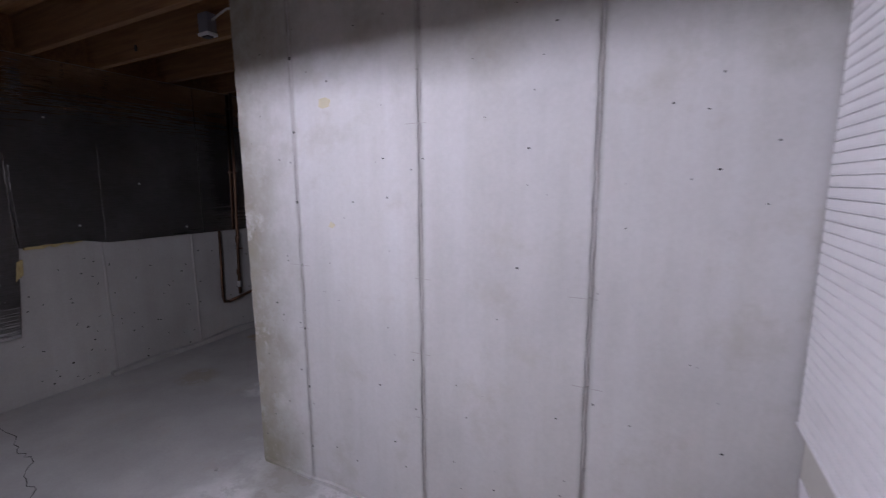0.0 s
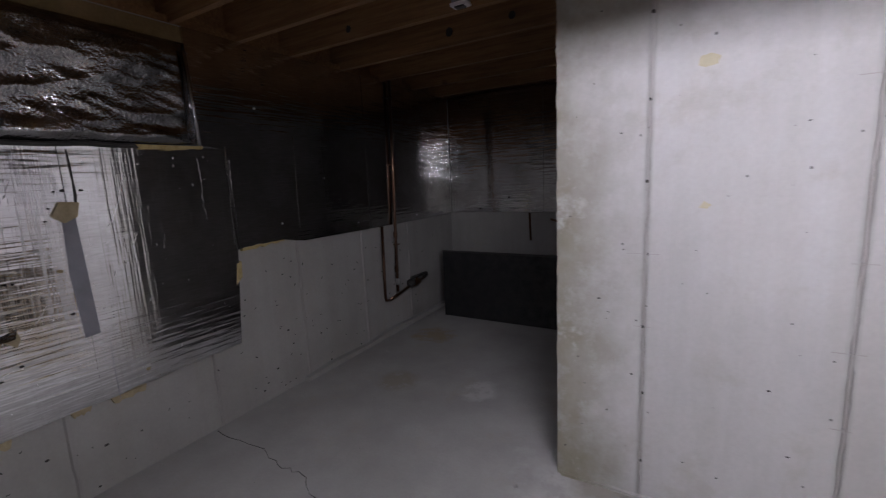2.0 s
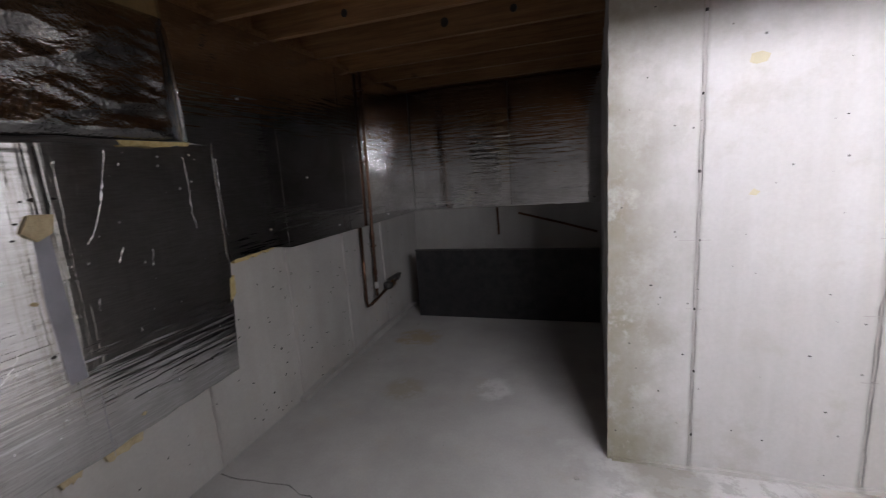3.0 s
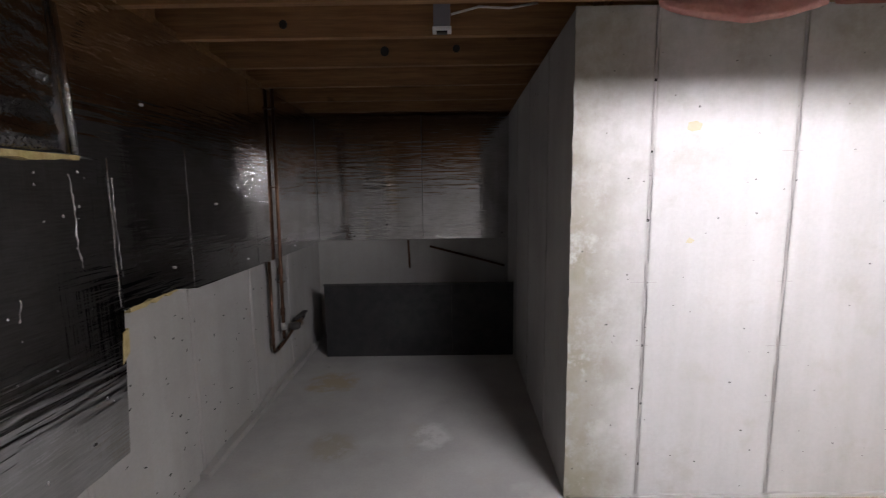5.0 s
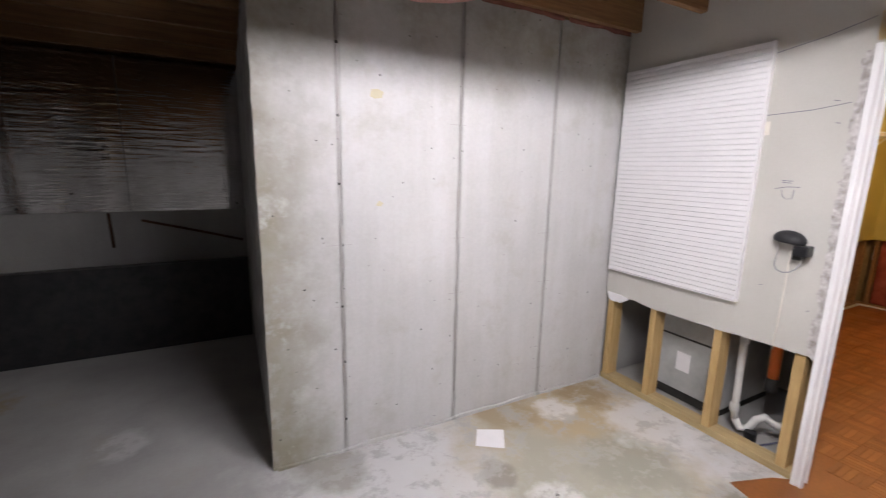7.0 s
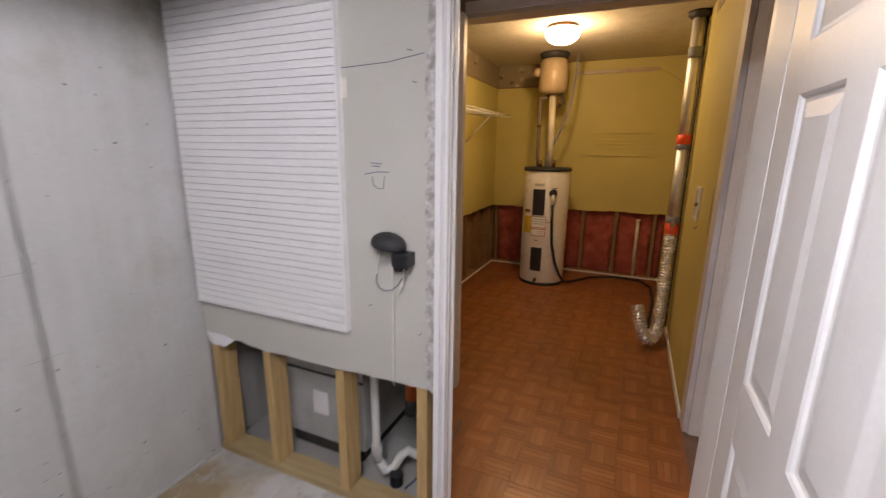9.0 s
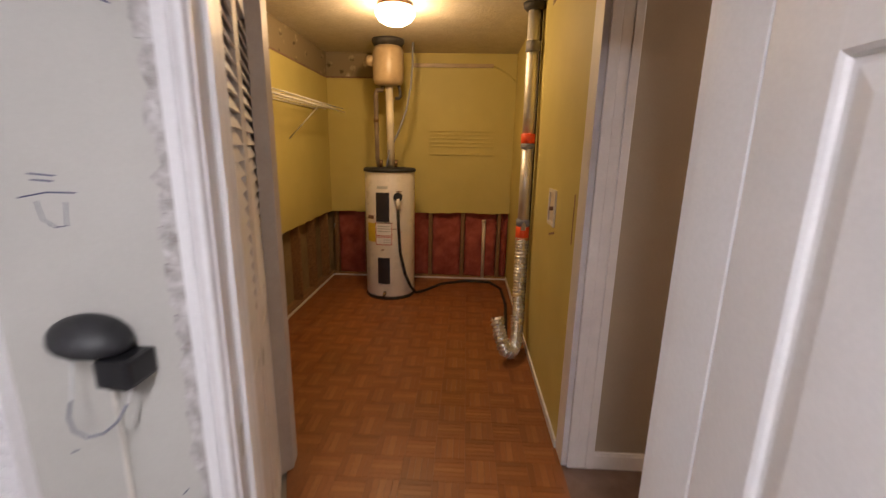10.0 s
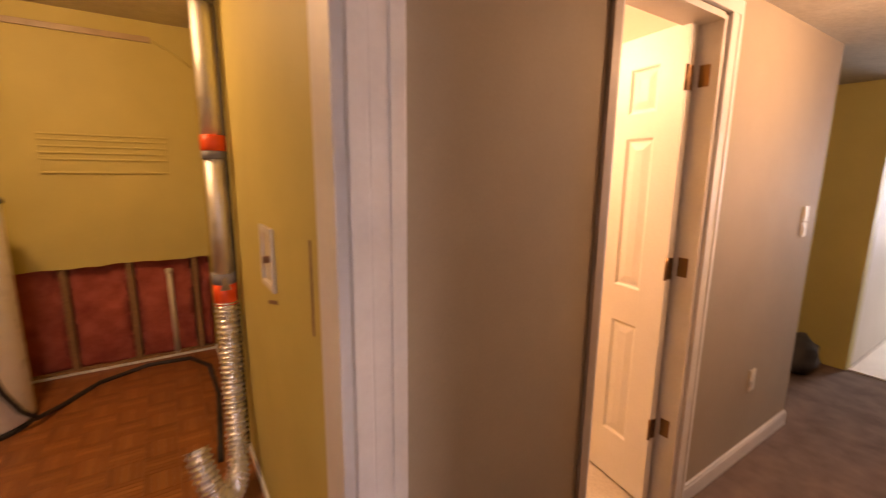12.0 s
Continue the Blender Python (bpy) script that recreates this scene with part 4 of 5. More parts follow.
for k in range(rows):
    z = PZ0 + k * pitch
    part("slat", prism_y([(X0 - 0.0175, z + 0.0004), (X0 - 0.0242, z + 0.0016), (X0 - 0.0252, z + pitch * 0.45), (X0 - 0.0242, z + pitch - 0.002), (X0 - 0.0175, z + pitch - 0.0008)], P0, P1), PANEL, pn)
part("edge_strip", box((X0 - 0.029, P0 - 0.006, PZ0), (X0 - 0.0005, P0, PZ1), 0.001), PANEL, pn)
part("edge_strip", box((X0 - 0.029, P0 - 0.006, PZ0 - 0.006), (X0 - 0.0005, P1, PZ0), 0.001), PANEL, pn)
bm = bmesh.new()
for k in range(rows):
    for i in range(int((P1 - P0) / 0.014)):
        y, z = P0 + 0.01 + 0.014 * i, PZ0 + k * pitch
        q = [bm.verts.new((X0 - 0.0253, y + a, z + 0.004 + b)) for a, b in ((0, 0), (0.006, 0), (0.006, 0.0022), (0, 0.0022))]
        bm.faces.new(q)
tagged(part("perforation", bm, GROOVE, pn, "rows of fine grey perforations"), kind="stuff")

# ---- black wall device with a cable ----
wd = thing("wall_device", (X0, 1.57, 1.18), "black plastic hooded device on the drywall with a clear cup", "device")
bm = bmesh.new()
bmesh.ops.create_uvsphere(bm, u_segments=24, v_segments=14, radius=1.0)
for v in bm.verts:
    v.co = Vector((X0 - 0.03 + v.co.x * 0.05, 1.49 + v.co.y * 0.066, 1.192 + max(v.co.z, -0.35) * 0.042 + 0.006 * v.co.y))
part("hood", bm, RUBBER, wd, "", True)
part("box", box((X0 - 0.07, 1.40, 1.122), (X0 - 0.002, 1.46, 1.172), 0.008), GLOSSBLACK, wd, "black square housing")
part("mount", box((X0 - 0.04, 1.43, 1.10), (X0, 1.47, 1.14), 0.006), IRON, wd)
strip("cup_rim", [(X0 - 0.05 - 0.03 * math.sin(a), 1.478 + 0.05 * math.cos(a), 1.085 - 0.045 * math.sin(a)) for a in (0, 0.5, 1.0, 1.57, 2.1, 2.6, 3.14)], 0.0025, TAPEGREY, wd, "thin wire loop")
strip("cup_side", [(X0 - 0.02, 1.535, 1.18), (X0 - 0.048, 1.528, 1.085)], 0.0025, PVC, wd)
strip("cup_side", [(X0 - 0.02, 1.43, 1.14), (X0 - 0.048, 1.428, 1.085)], 0.0025, PVC, wd)
strip("cable", [(X0 - 0.012, 1.485, 1.14), (X0 - 0.008, 1.487, 0.95), (X0 - 0.007, 1.49, 0.75), (X0 - 0.006, 1.495, 0.655), (X0 + 0.01, 1.50, 0.63)], 0.004, SOAP, wd, "pale cable running down")

# ---- basement doorway: casing, jambs, open six-panel door ----
dc = thing("doorway_trim", (X0, 1.28, 0), "white stepped casing and jamb of the basement doorway", "trim")
part("casing_board", box((X0 - 0.014, 1.277, 0), (X0 + 0.012, YD - 0.006, 2.02), 0.003), TRIM, dc)
part("casing_bead", box((X0 - 0.022, 1.300, 0), (X0 - 0.012, YD - 0.008, 2.02), 0.004), WHITE, dc)
part("casing_bead", box((X0 - 0.019, 1.277, 0), (X0 - 0.012, 1.288, 2.02), 0.003), WHITE, dc)
part("jamb", prism([(X0 - 0.002, 1.273), (1.658, 1.343), (1.658, 1.395), (1.62, 1.395), (X0 - 0.002, 1.300)], 0, 2.02), TRIM, dc)
part("stop", prism([(X0 + 0.055, 1.279), (X0 + 0.09, 1.290), (X0 + 0.09, 1.303), (X0 + 0.055, 1.294)], 0, 2.02), WHITE, dc)
part("strike_plate", prism([(X0 + 0.014, 1.2765), (X0 + 0.042, 1.2857), (X0 + 0.042, 1.29), (X0 + 0.014, 1.28)], 0.93, 0.99), SOAP, dc, "small pale strike plate")
part("jamb", prism([(X0 + 0.005, 0.404), (X1 + 0.005, 0.404), (X1 + 0.005, 0.470), (X1 - 0.02, 0.468), (X0 + 0.005, 0.4535)], 0, 2.03), WHITE, dc)
part("head_jamb", box((X0 + 0.004, 0.47, 2.008), (X1 + 0.005, 1.272, 2.028), 0.002), TRIM, dc)
part("hall_casing", box((X1 + 0.004, 0.39, 0), (X1 + 0.02, 0.455, 2.08), 0.004), TRIM, dc)


def six_panel_door(name, at, turn, width, label, hinges, st=0.125, h=2.02):
    """Local x runs from the hinge edge to the free edge; y is the thickness, both faces alike."""
    t = 0.035
    ob = thing(name, (0, 0, 0), label, "door")
    mu = 0.10 if st > 0.12 else 0.08
    pw = (width - 2 * st - mu) / 2
    zs = ((0.235, 0.80), (0.965, 1.62), (1.72, 1.905))
    bm = bmesh.new()
    for x0, x1 in ((0, st), (width - st, width)):
        add_box(bm, (x0, 0, 0.0), (x1, t, h), 0.0015)
    for z0, z1 in ((0.0, zs[0][0]), (zs[0][1], zs[1][0]), (zs[1][1], zs[2][0]), (zs[2][1], h)):
        add_box(bm, (st - 0.001, 0.0004, z0), (width - st + 0.001, t - 0.0004, z1), 0.0)
    for z0, z1 in zs:
        add_box(bm, (st + pw, 0.0004, z0 - 0.001), (st + pw + mu, t - 0.0004, z1 + 0.001), 0.0)
    frame_part = part("frame", bm, WHITE, ob)
    for z0, z1 in zs:
        for k in range(2):
            x0 = st + k * (pw + mu)
            bm = bmesh.new()
            for y_out, sgn in ((t, -1), (0.0, 1)):
                levels = ((0.0, 0.0005), (0.006, 0.004), (0.010, 0.009), (0.018, 0.010), (0.05, 0.0035))
                loops = []
                for inset, depth in levels:
                    y = y_out + sgn * depth
                    loops.append([bm.verts.new(p) for p in ((x0 + inset, y, z0 + inset), (x0 + pw - inset, y, z0 + inset), (x0 + pw - inset, y, z1 - inset), (x0 + inset, y, z1 - inset))])
                for a, b in zip(loops, loops[1:]):
                    for i in range(4):
                        bm.faces.new((a[i], a[(i + 1) % 4], b[(i + 1) % 4], b[i]))
                bm.faces.new(loops[-1])
            part("panel", bm, WHITE, ob)
    for z in hinges:
        hinge = part("hinge", box((-0.003, 0.002, z - 0.045), (0.0, t - 0.004, z + 0.045), 0.0008), BRASS, ob, "brass butt hinge")
        part("pin", tube([(-0.003, t + 0.004, z - 0.047), (-0.003, t + 0.004, z + 0.047)], 0.006, 10), BRASS, hinge, "", True)
        for dz in (-0.03, 0.0, 0.03):
            part("screw", tube([(-0.0036, t * 0.45, z + dz), (-0.0028, t * 0.45, z + dz)], 0.004, 8), IRON, hinge)
    ob.matrix_world = Matrix.Translation(at) @ turn
    return ob


turn_back = Matrix.Rotation(math.pi, 4, "Z")
# open against the room: hinge edge at the jamb, face towards the doorway side
six_panel_door("basement_door", (X0 + 0.002, 0.452, 0.012), turn_back, 0.79, "white six-panel door standing open beside the doorway", (0.22, 0.98, 1.80))
six_panel_door("bathroom_door", (2.7, -1.09, 0.014), Matrix.Rotation(radians(-9), 4, "Z"), 0.60, "white six-panel bathroom door standing open inward", (0.37, 1.09, 1.83), 0.12, 2.03)

# ---- hall, bathroom and the far room ----
HC = 2.16
for n, (lo, hi) in enumerate((((HX, -0.505, 0), (HX + 0.12, 0.25, 2.51)), ((HX, -1.135, 2.06), (HX + 0.12, -0.505, 2.51)), ((HX, -2.40, 0), (HX + 0.12, -1.135, 2.51)), ((HX, 0.25, 2.24), (HX + 0.12, 1.80, 2.51)), ((HX, 1.80, 0), (HX + 0.12, 2.53, 2.51))), 1):
    structure(f"wall_hall_east_{n}", box(lo, hi), GREIGE, "greige painted hall wall round the door openings")
structure("wall_hall_west", boxes(((X1 - 0.014, -5.0, 0), (X1, 0.45, 2.5)), ((X1 - 0.014, 0.45, 2.03), (X1, 1.28, 2.5)), ((X1 - 0.014, 1.345, 0), (X1, 1.36, 2.5))), GREIGE, "greige painted hall wall beside the basement doorway")
structure("wall_closet_front", prism([(X1, 1.325), (HX, 1.755), (HX, 1.82), (X1, 1.39)], 2.07, 2.5), GREIGE, "greige wall above the louvered doors")
structure("ceiling_hall", box((X1 - 0.014, -8.5, HC), (HX, 0.30, HC + 0.1)), CEILING, "textured hall ceiling")
structure("ceiling_hall_end", box((X1 - 0.014, 0.30, 2.44), (HX, 2.53, 2.5)), CEILING, "textured ceiling before the laundry")
structure("ceiling_side", box((HX, -8.5, HC + 0.002), (5.0, -2.40, HC + 0.1)), CEILING, "textured ceiling past the hall corner")
structure("wall_yellow_end", box((2.63, -3.80, 0), (5.0, -3.68, HC)), YELLOW, "yellow painted wall at the hall's end")
structure("wall_side_north", box((HX + 0.12, -2.40, 0), (5.0, -2.30, 2.51)), GREIGE, "greige wall past the hall corner")
structure("wall_side_east", box((5.0, -3.80, 0), (5.1, -2.30, 2.51)), GREIGE, "greige wall past the hall corner")
structure("wall_far_south", boxes(((-1.5, -8.6, 0), (2.9, -8.5, 0.75)), ((-1.5, -8.6, 2.0), (2.9, -8.5, HC)), ((-1.5, -8.6, 0.75), (0.9, -8.5, 2.0)), ((2.55, -8.6, 0.75), (2.9, -8.5, 2.0))), CREAM, "pale wall with a bright window")
structure("wall_far_east", box((2.63, -8.5, 0), (2.73, -3.80, HC)), CREAM, "pale wall of the far room")
structure("wall_far_west", box((-1.6, -8.5, 0), (-1.5, -3.0, HC)), CREAM, "pale wall of the far room")
structure("wall_far_north", box((-1.5, -5.0, 0), (X1, -4.9, HC)), CREAM, "pale wall of the far room")
structure("ceiling_far", box((-1.6, -8.6, HC + 0.002), (X1 - 0.02, -3.0, HC + 0.1)), CEILING, "pale ceiling of the far room")
win = thing("window_1", (1.7, -8.5, 0.75), "bright white-framed window in the far room", "window")
win["kind"] = "structure"
part("pane", box((0.92, -8.57, 0.77), (2.53, -8.565, 1.98)), DAYLIGHT, win, "daylight behind the panes")
for lo, hi in (((0.9, -8.55, 0.75), (0.95, -8.48, 2.0)), ((2.5, -8.55, 0.75), (2.55, -8.48, 2.0)), ((0.95, -8.55, 1.95), (2.5, -8.48, 2.0)), ((0.95, -8.55, 0.75), (2.5, -8.46, 0.80)), ((1.70, -8.55, 0.80), (1.75, -8.49, 1.95))):
    part("window_frame", box(lo, hi, 0.004), WHITE, win)

structure("wall_bath_east", box((4.6, -1.6, 0), (4.7, 0.23, 2.42)), CREAM, "cream bathroom wall")
structure("wall_bath_south", box((HX + 0.12, -1.7, 0), (4.7, -1.6, 2.42)), CREAM, "cream bathroom wall")
structure("ceiling_bath", box((HX + 0.12, -1.7, 2.42), (4.7, 0.23, 2.5)), CREAM, "cream bathroom ceiling")


def upright_casing(parent, x, y0, y1, z1, out=-1):
    """Moulded door casing on the wall face x, from y0 to y1: a board with two raised beads."""
    d = 0.013 * out
    lo, hi = sorted((x, x + d))
    part("casing_board", box((lo, y0, 0), (hi, y1, z1), 0.002), TRIM, parent)
    for a, b, e in ((0.0, 0.3, 1.45), (0.3, 0.66, 1.2), (0.66, 1.0, 1.3)):
        lo, hi = sorted((x + d * 0.9, x + d * e))
        part("casing_bead", box((lo, y0 + (y1 - y0) * a, 0), (hi, y0 + (y1 - y0) * b, z1), 0.003), TRIM, parent)


lc = thing("laundry_trim", (HX, 0.3, 0), "white moulded casing of the laundry opening", "trim")
upright_casing(lc, HX, 0.200, 0.325, 2.242)
part("jamb", box((HX - 0.002, 0.325, 0), (HX + 0.125, 0.352, 2.22), 0.002), TRIM, lc)
part("jamb", prism([(2.452, 1.692), (2.50, 1.652), (2.585, 1.668), (HX + 0.125, 1.775), (HX + 0.125, 1.797), (2.60, 1.797), (2.57, 1.715)], 0, 2.22), SHADED_TRIM, lc, "jamb beside the louvered door, browned for its shade")
part("head_jamb", box((HX - 0.002, 0.352, 2.22), (HX + 0.125, 1.797, 2.242), 0.002), BEIGE, lc)
part("head_casing", box((HX - 0.018, 0.200, 2.242), (HX, 1.69, 2.30), 0.003), TRIM, lc)
bc = thing("bathroom_trim", (HX, -1.1, 0), "white moulded casing of the bathroom door", "trim")
upright_casing(bc, HX, -1.215, -1.135, 2.09)
part("near_casing", box((HX - 0.014, -0.500, 0), (HX, -0.462, 2.09), 0.003), SHADED_TRIM, bc, "narrow casing browned for its shade")
part("jamb", box((HX - 0.002, -1.135, 0), (HX + 0.125, -1.113, 2.05), 0.002), TRIM, bc)
part("jamb", box((HX + 0.001, -0.527, 0), (HX + 0.125, -0.505, 2.05), 0.002), TRIM, bc)
part("head_jamb", box((HX - 0.002, -1.113, 2.035), (HX + 0.125, -0.527, 2.058), 0.002), TRIM, bc)
part("head_casing", box((HX - 0.018, -1.215, 2.060), (HX, -0.462, 2.11), 0.003), TRIM, bc)
for z in (0.39, 1.11, 1.85):
    part("hinge_leaf", box((HX + 0.03, -1.1135, z - 0.04), (HX + 0.07, -1.1105, z + 0.04), 0.001), BRASS, bc, "brass hinge leaf on the jamb")


def baseboard(x0, y0, x1, y1, label):
    ob = structure("baseboard", boxes(((x0, y0, 0), (x1, y1, 0.075)), ((x0 + (0.004 if x1 - x0 < 0.05 else 0), y0, 0.075), (x1, y1, 0.088))), TRIM, label)
    return ob


baseboard(HX - 0.014, -0.462, HX, 0.200, "white baseboard along the greige wall")
baseboard(HX - 0.014, -2.40, HX, -1.215, "white baseboard along the greige wall")


def wall_plate(name, x, y, z, w, h, label, holes):
    ob = thing(name, (x, y, z), label, "wall plate")
    part("plate", box((x - 0.006, y - w / 2, z - h / 2), (x, y + w / 2, z + h / 2), 0.002), SOAP, ob)
    for dy, dz in holes:
        part("insert", box((x - 0.009, y + dy - 0.012, z + dz - 0.018), (x - 0.005, y + dy + 0.012, z + dz + 0.018), 0.002), PVC, ob)


wall_plate("wall_outlet", HX, -1.835, 0.44, 0.07, 0.115, "ivory wall outlet on the greige wall", ((0, 0.025), (0, -0.025)))
wall_plate("light_switch", HX, -2.23, 1.285, 0.055, 0.08, "ivory light switch on the greige wall", ((0, 0),))
wall_plate("light_switch", HX, -2.23, 1.20, 0.055, 0.075, "ivory thermostat plate under the light switch", ((0, 0),))
bag = thing("dark_bag", (2.86, -3.35, 0), "dark soft bag lying on the carpet by the yellow wall", "bag")
bm = bmesh.new()
bmesh.ops.create_icosphere(bm, subdivisions=3, radius=1.0)
for v in bm.verts:
    d = 1 + 0.25 * noise.noise(v.co * 2.3)
    v.co = Vector((2.86 + v.co.x * 0.14 * d, -3.35 + v.co.y * 0.2 * d, max(0.0, 0.13 + v.co.z * 0.16 * d)))
part("body", bm, IRON, bag, "", True)

# ---- louvered closet doors ----
LW, ST = 0.478, 0.055
leaf0 = thing("louvered_door", (0, 0, 0), "beige louvered bifold door leaf of the closet", "door", "louvered door leaves")
for x in (0.0, LW - ST):
    part("stile", box((x, 0, 0.015), (x + ST, 0.028, 2.05), 0.002), BEIGE, leaf0)
for z0, z1 in ((0.015, 0.17), (0.90, 1.0), (1.97, 2.05)):
    part("rail", box((ST, 0.001, z0), (LW - ST, 0.027, z1), 0.0015), BEIGE, leaf0)
part("panel", box((ST, 0.007, 0.17), (LW - ST, 0.021, 0.90)), BEIGE, leaf0)
part("panel_field", box((ST + 0.03, 0.003, 0.20), (LW - ST - 0.03, 0.025, 0.87), 0.003), BEIGE, leaf0)
for k in range(22):
    z = 1.018 + k * 0.0435
    c, s_ = math.cos(radians(65)), math.sin(radians(65))
    pts = [(0.014 + dy * c - dt * s_, z + dy * s_ + dt * c) for dy, dt in ((-0.0265, -0.0028), (0.0265, -0.0028), (0.0265, 0.0028), (-0.0265, 0.0028))]
    part("slat", sheet(pts, 0, ST - 0.004, LW - 2 * ST + 0.008), BEIGE, leaf0)
front = Matrix.Translation((1.652, 1.362, 0)) @ Matrix.Rotation(math.atan2(0.379, 0.925), 4, "Z")
leaf0.matrix_world = front
copy_thing(leaf0, front @ Matrix.Translation((LW + 0.004, 0, 0)))
kn = thing("knob_scar", (0, 0, 0), "dark rubbed mark where a door knob sat", "mark")
part("mark", sheet([(0.435, 0.80), (0.455, 0.785), (0.475, 0.815), (0.465, 0.85), (0.445, 0.845)], 1, -0.0012, 0.001), TORN, kn)
kn.matrix_world = front

# ---- laundry shell ----
LX, LE, LN, LS, LC = HX + 0.12, 5.66, 2.42, 0.35, 2.51
structure("wall_laundry_south", box((LX, LS - 0.12, 0), (LE + 0.12, LS, LC)), YELLOW, "yellow painted laundry wall")
structure("wall_laundry_north", sheet(ragged((LX, 0.775), (LE, 0.79), 30, 0.008, 41) + [(LE, LC), (LX, LC)], 1, LN, 0.013), YELLOW, "yellow painted wall cut away near the floor")
structure("wall_laundry_east", sheet(ragged((LS, 0.80), (LN, 0.785), 24, 0.008, 42) + [(LN, LC), (LS, LC)], 0, LE, 0.013), YELLOW, "yellow painted wall cut away near the floor")
structure("wall_laundry_west", boxes(((LX + 0.007, 1.80, 0), (LX + 0.019, LN, LC)), ((LX + 0.007, LS, 2.245), (LX + 0.019, 1.80, LC))), YELLOW, "yellow painted wall round the opening")
structure("wall_behind_north", box((LX, LN + 0.10, 0.0), (LE + 0.12, LN + 0.13, LC)), BROWNBOARD, "brown bare board behind the studs")
structure("wall_behind_east", box((LE + 0.10, LS - 0.12, 0.0), (LE + 0.14, LN + 0.13, LC)), BROWNBOARD, "brown bare board behind the studs")
structure("ceiling_laundry", box((LX - 0.12, LS - 0.12, LC), (LE + 0.14, LN + 0.13, LC + 0.08)), CEILING, "textured ceiling with a stippled finish")
for k in range(7):
    x = LX + 0.25 + 0.42 * k
    solo("laundry_stud", box((x, LN + 0.014, 0.035), (x + 0.038, LN + 0.10, 2.5), 0.002), WOOD, "brown wall stud below the cut wall", "stud", "laundry studs")
for k, y in enumerate((0.44, 0.86, 1.24, 1.62, 2.0, 2.36)):
    solo("laundry_stud", box((LE + 0.014, y, 0.035), (LE + 0.10, y + 0.038, 2.5), 0.002), WOOD, "brown wall stud between red insulation", "stud", "laundry studs")
solo("laundry_plate", box((LX, LN + 0.012, 0.0), (LE + 0.09, LN + 0.1, 0.035), 0.002), WOOD, "brown bottom plate of the laundry wall", "plate")
solo("laundry_plate", box((LE + 0.012, LS, 0.0), (LE + 0.1, LN, 0.035), 0.002), WOOD, "brown bottom plate of the laundry wall", "plate")
for lo, hi in (((LX + 0.1, LN - 0.004, 0.0), (LE, LN + 0.012, 0.02)), ((LE - 0.004, LS, 0.0), (LE + 0.012, LN - 0.004, 0.02)), ((LX, LS - 0.0, 0.0), (LE - 0.004, LS + 0.012, 0.045))):
    solo("floor_strip", box(lo, hi, 0.002), PVC, "thin white strip along the floor edge", "strip", "floor strips")
for k, (y0, y1) in enumerate(((0.355, 0.435), (0.485, 0.855), (0.905, 1.235), (1.285, 1.615), (1.665, 1.995), (2.045, 2.355))):
    bm = bmesh.new()
    bmesh.ops.create_grid(bm, x_segments=12, y_segments=20, size=0.5)
    for v in bm.verts:
        u, w = v.co.x + 0.5, v.co.y + 0.5
        puff = 0.045 * (math.sin(math.pi * u) * math.sin(math.pi * min(1, w * 1.4 + 0.05))) ** 0.5 if 0 < u < 1 else 0
        puff += 0.025 * noise.noise((u * 3 + 7 * k, w * 7, 2.0)) - 0.035 * max(0, noise.noise((u * 2 + 3 * k, w * 3, 9.0)))
        v.co = Vector((LE + 0.065 - puff, y0 + (y1 - y0) * u, 0.04 + 0.80 * w))
    bmesh.ops.solidify(bm, geom=bm.faces[:], thickness=0.02)
    solo("red_insulation", bm, PINK, "red fibreglass insulation between the laundry studs", "insulation", "red insulation batts", True)
bo = thing("wallpaper_border", (4.2, LN, 2.25), "faded brown patterned wallpaper border under the ceiling", "wallpaper")
part("strip_piece", box((LX + 0.012, LN - 0.002, 2.255), (LE - 0.001, LN - 0.0002, LC - 0.001)), BORDER, bo)
part("strip_piece", box((LE - 0.002, 1.74, 2.255), (LE - 0.0002, LN - 0.002, LC - 0.001)), BORDER, bo)
part("edge_line", box((LX + 0.012, LN - 0.003, 2.25), (LE - 0.002, LN - 0.0003, 2.266)), BROWNINK, bo)
part("edge_line", box((LE - 0.003, 1.74, 2.25), (LE - 0.0003, LN - 0.003, 2.266)), BROWNINK, bo)
part("strip_piece", box((LX + 0.5, LS + 0.0002, 2.40), (3.75, LS + 0.002, LC - 0.001)), BORDER, bo)

# ---- parquet blocks in the vinyl ----
def fingers(upright):
    bm = bmesh.new()
    n, s = 5, 0.152
    for k in range(n):
        a, b = k * s / n + 0.0006, (k + 1) * s / n - 0.0006
        lo, hi = ((a, 0.0008), (b, s - 0.0008)) if upright else ((0.0008, a), (s - 0.0008, b))
        v = [bm.verts.new((x, y, z)) for z, e in ((0.0, 0.0), (0.0022, 0.0006)) for x, y in ((lo[0] + e, lo[1] + e), (hi[0] - e, lo[1] + e), (hi[0] - e, hi[1] - e), (lo[0] + e, hi[1] - e))]
        bm.faces.new(v[4:])
        for i in range(4):
            bm.faces.new((v[i], v[(i + 1) % 4], v[4 + (i + 1) % 4], v[4 + i]))
    me = bpy.data.meshes.new("parquet_block")
    bm.to_mesh(me)
    bm.free()
    me.materials.append(PARQUET)
    return me


block_meshes = (fingers(True), fingers(False))
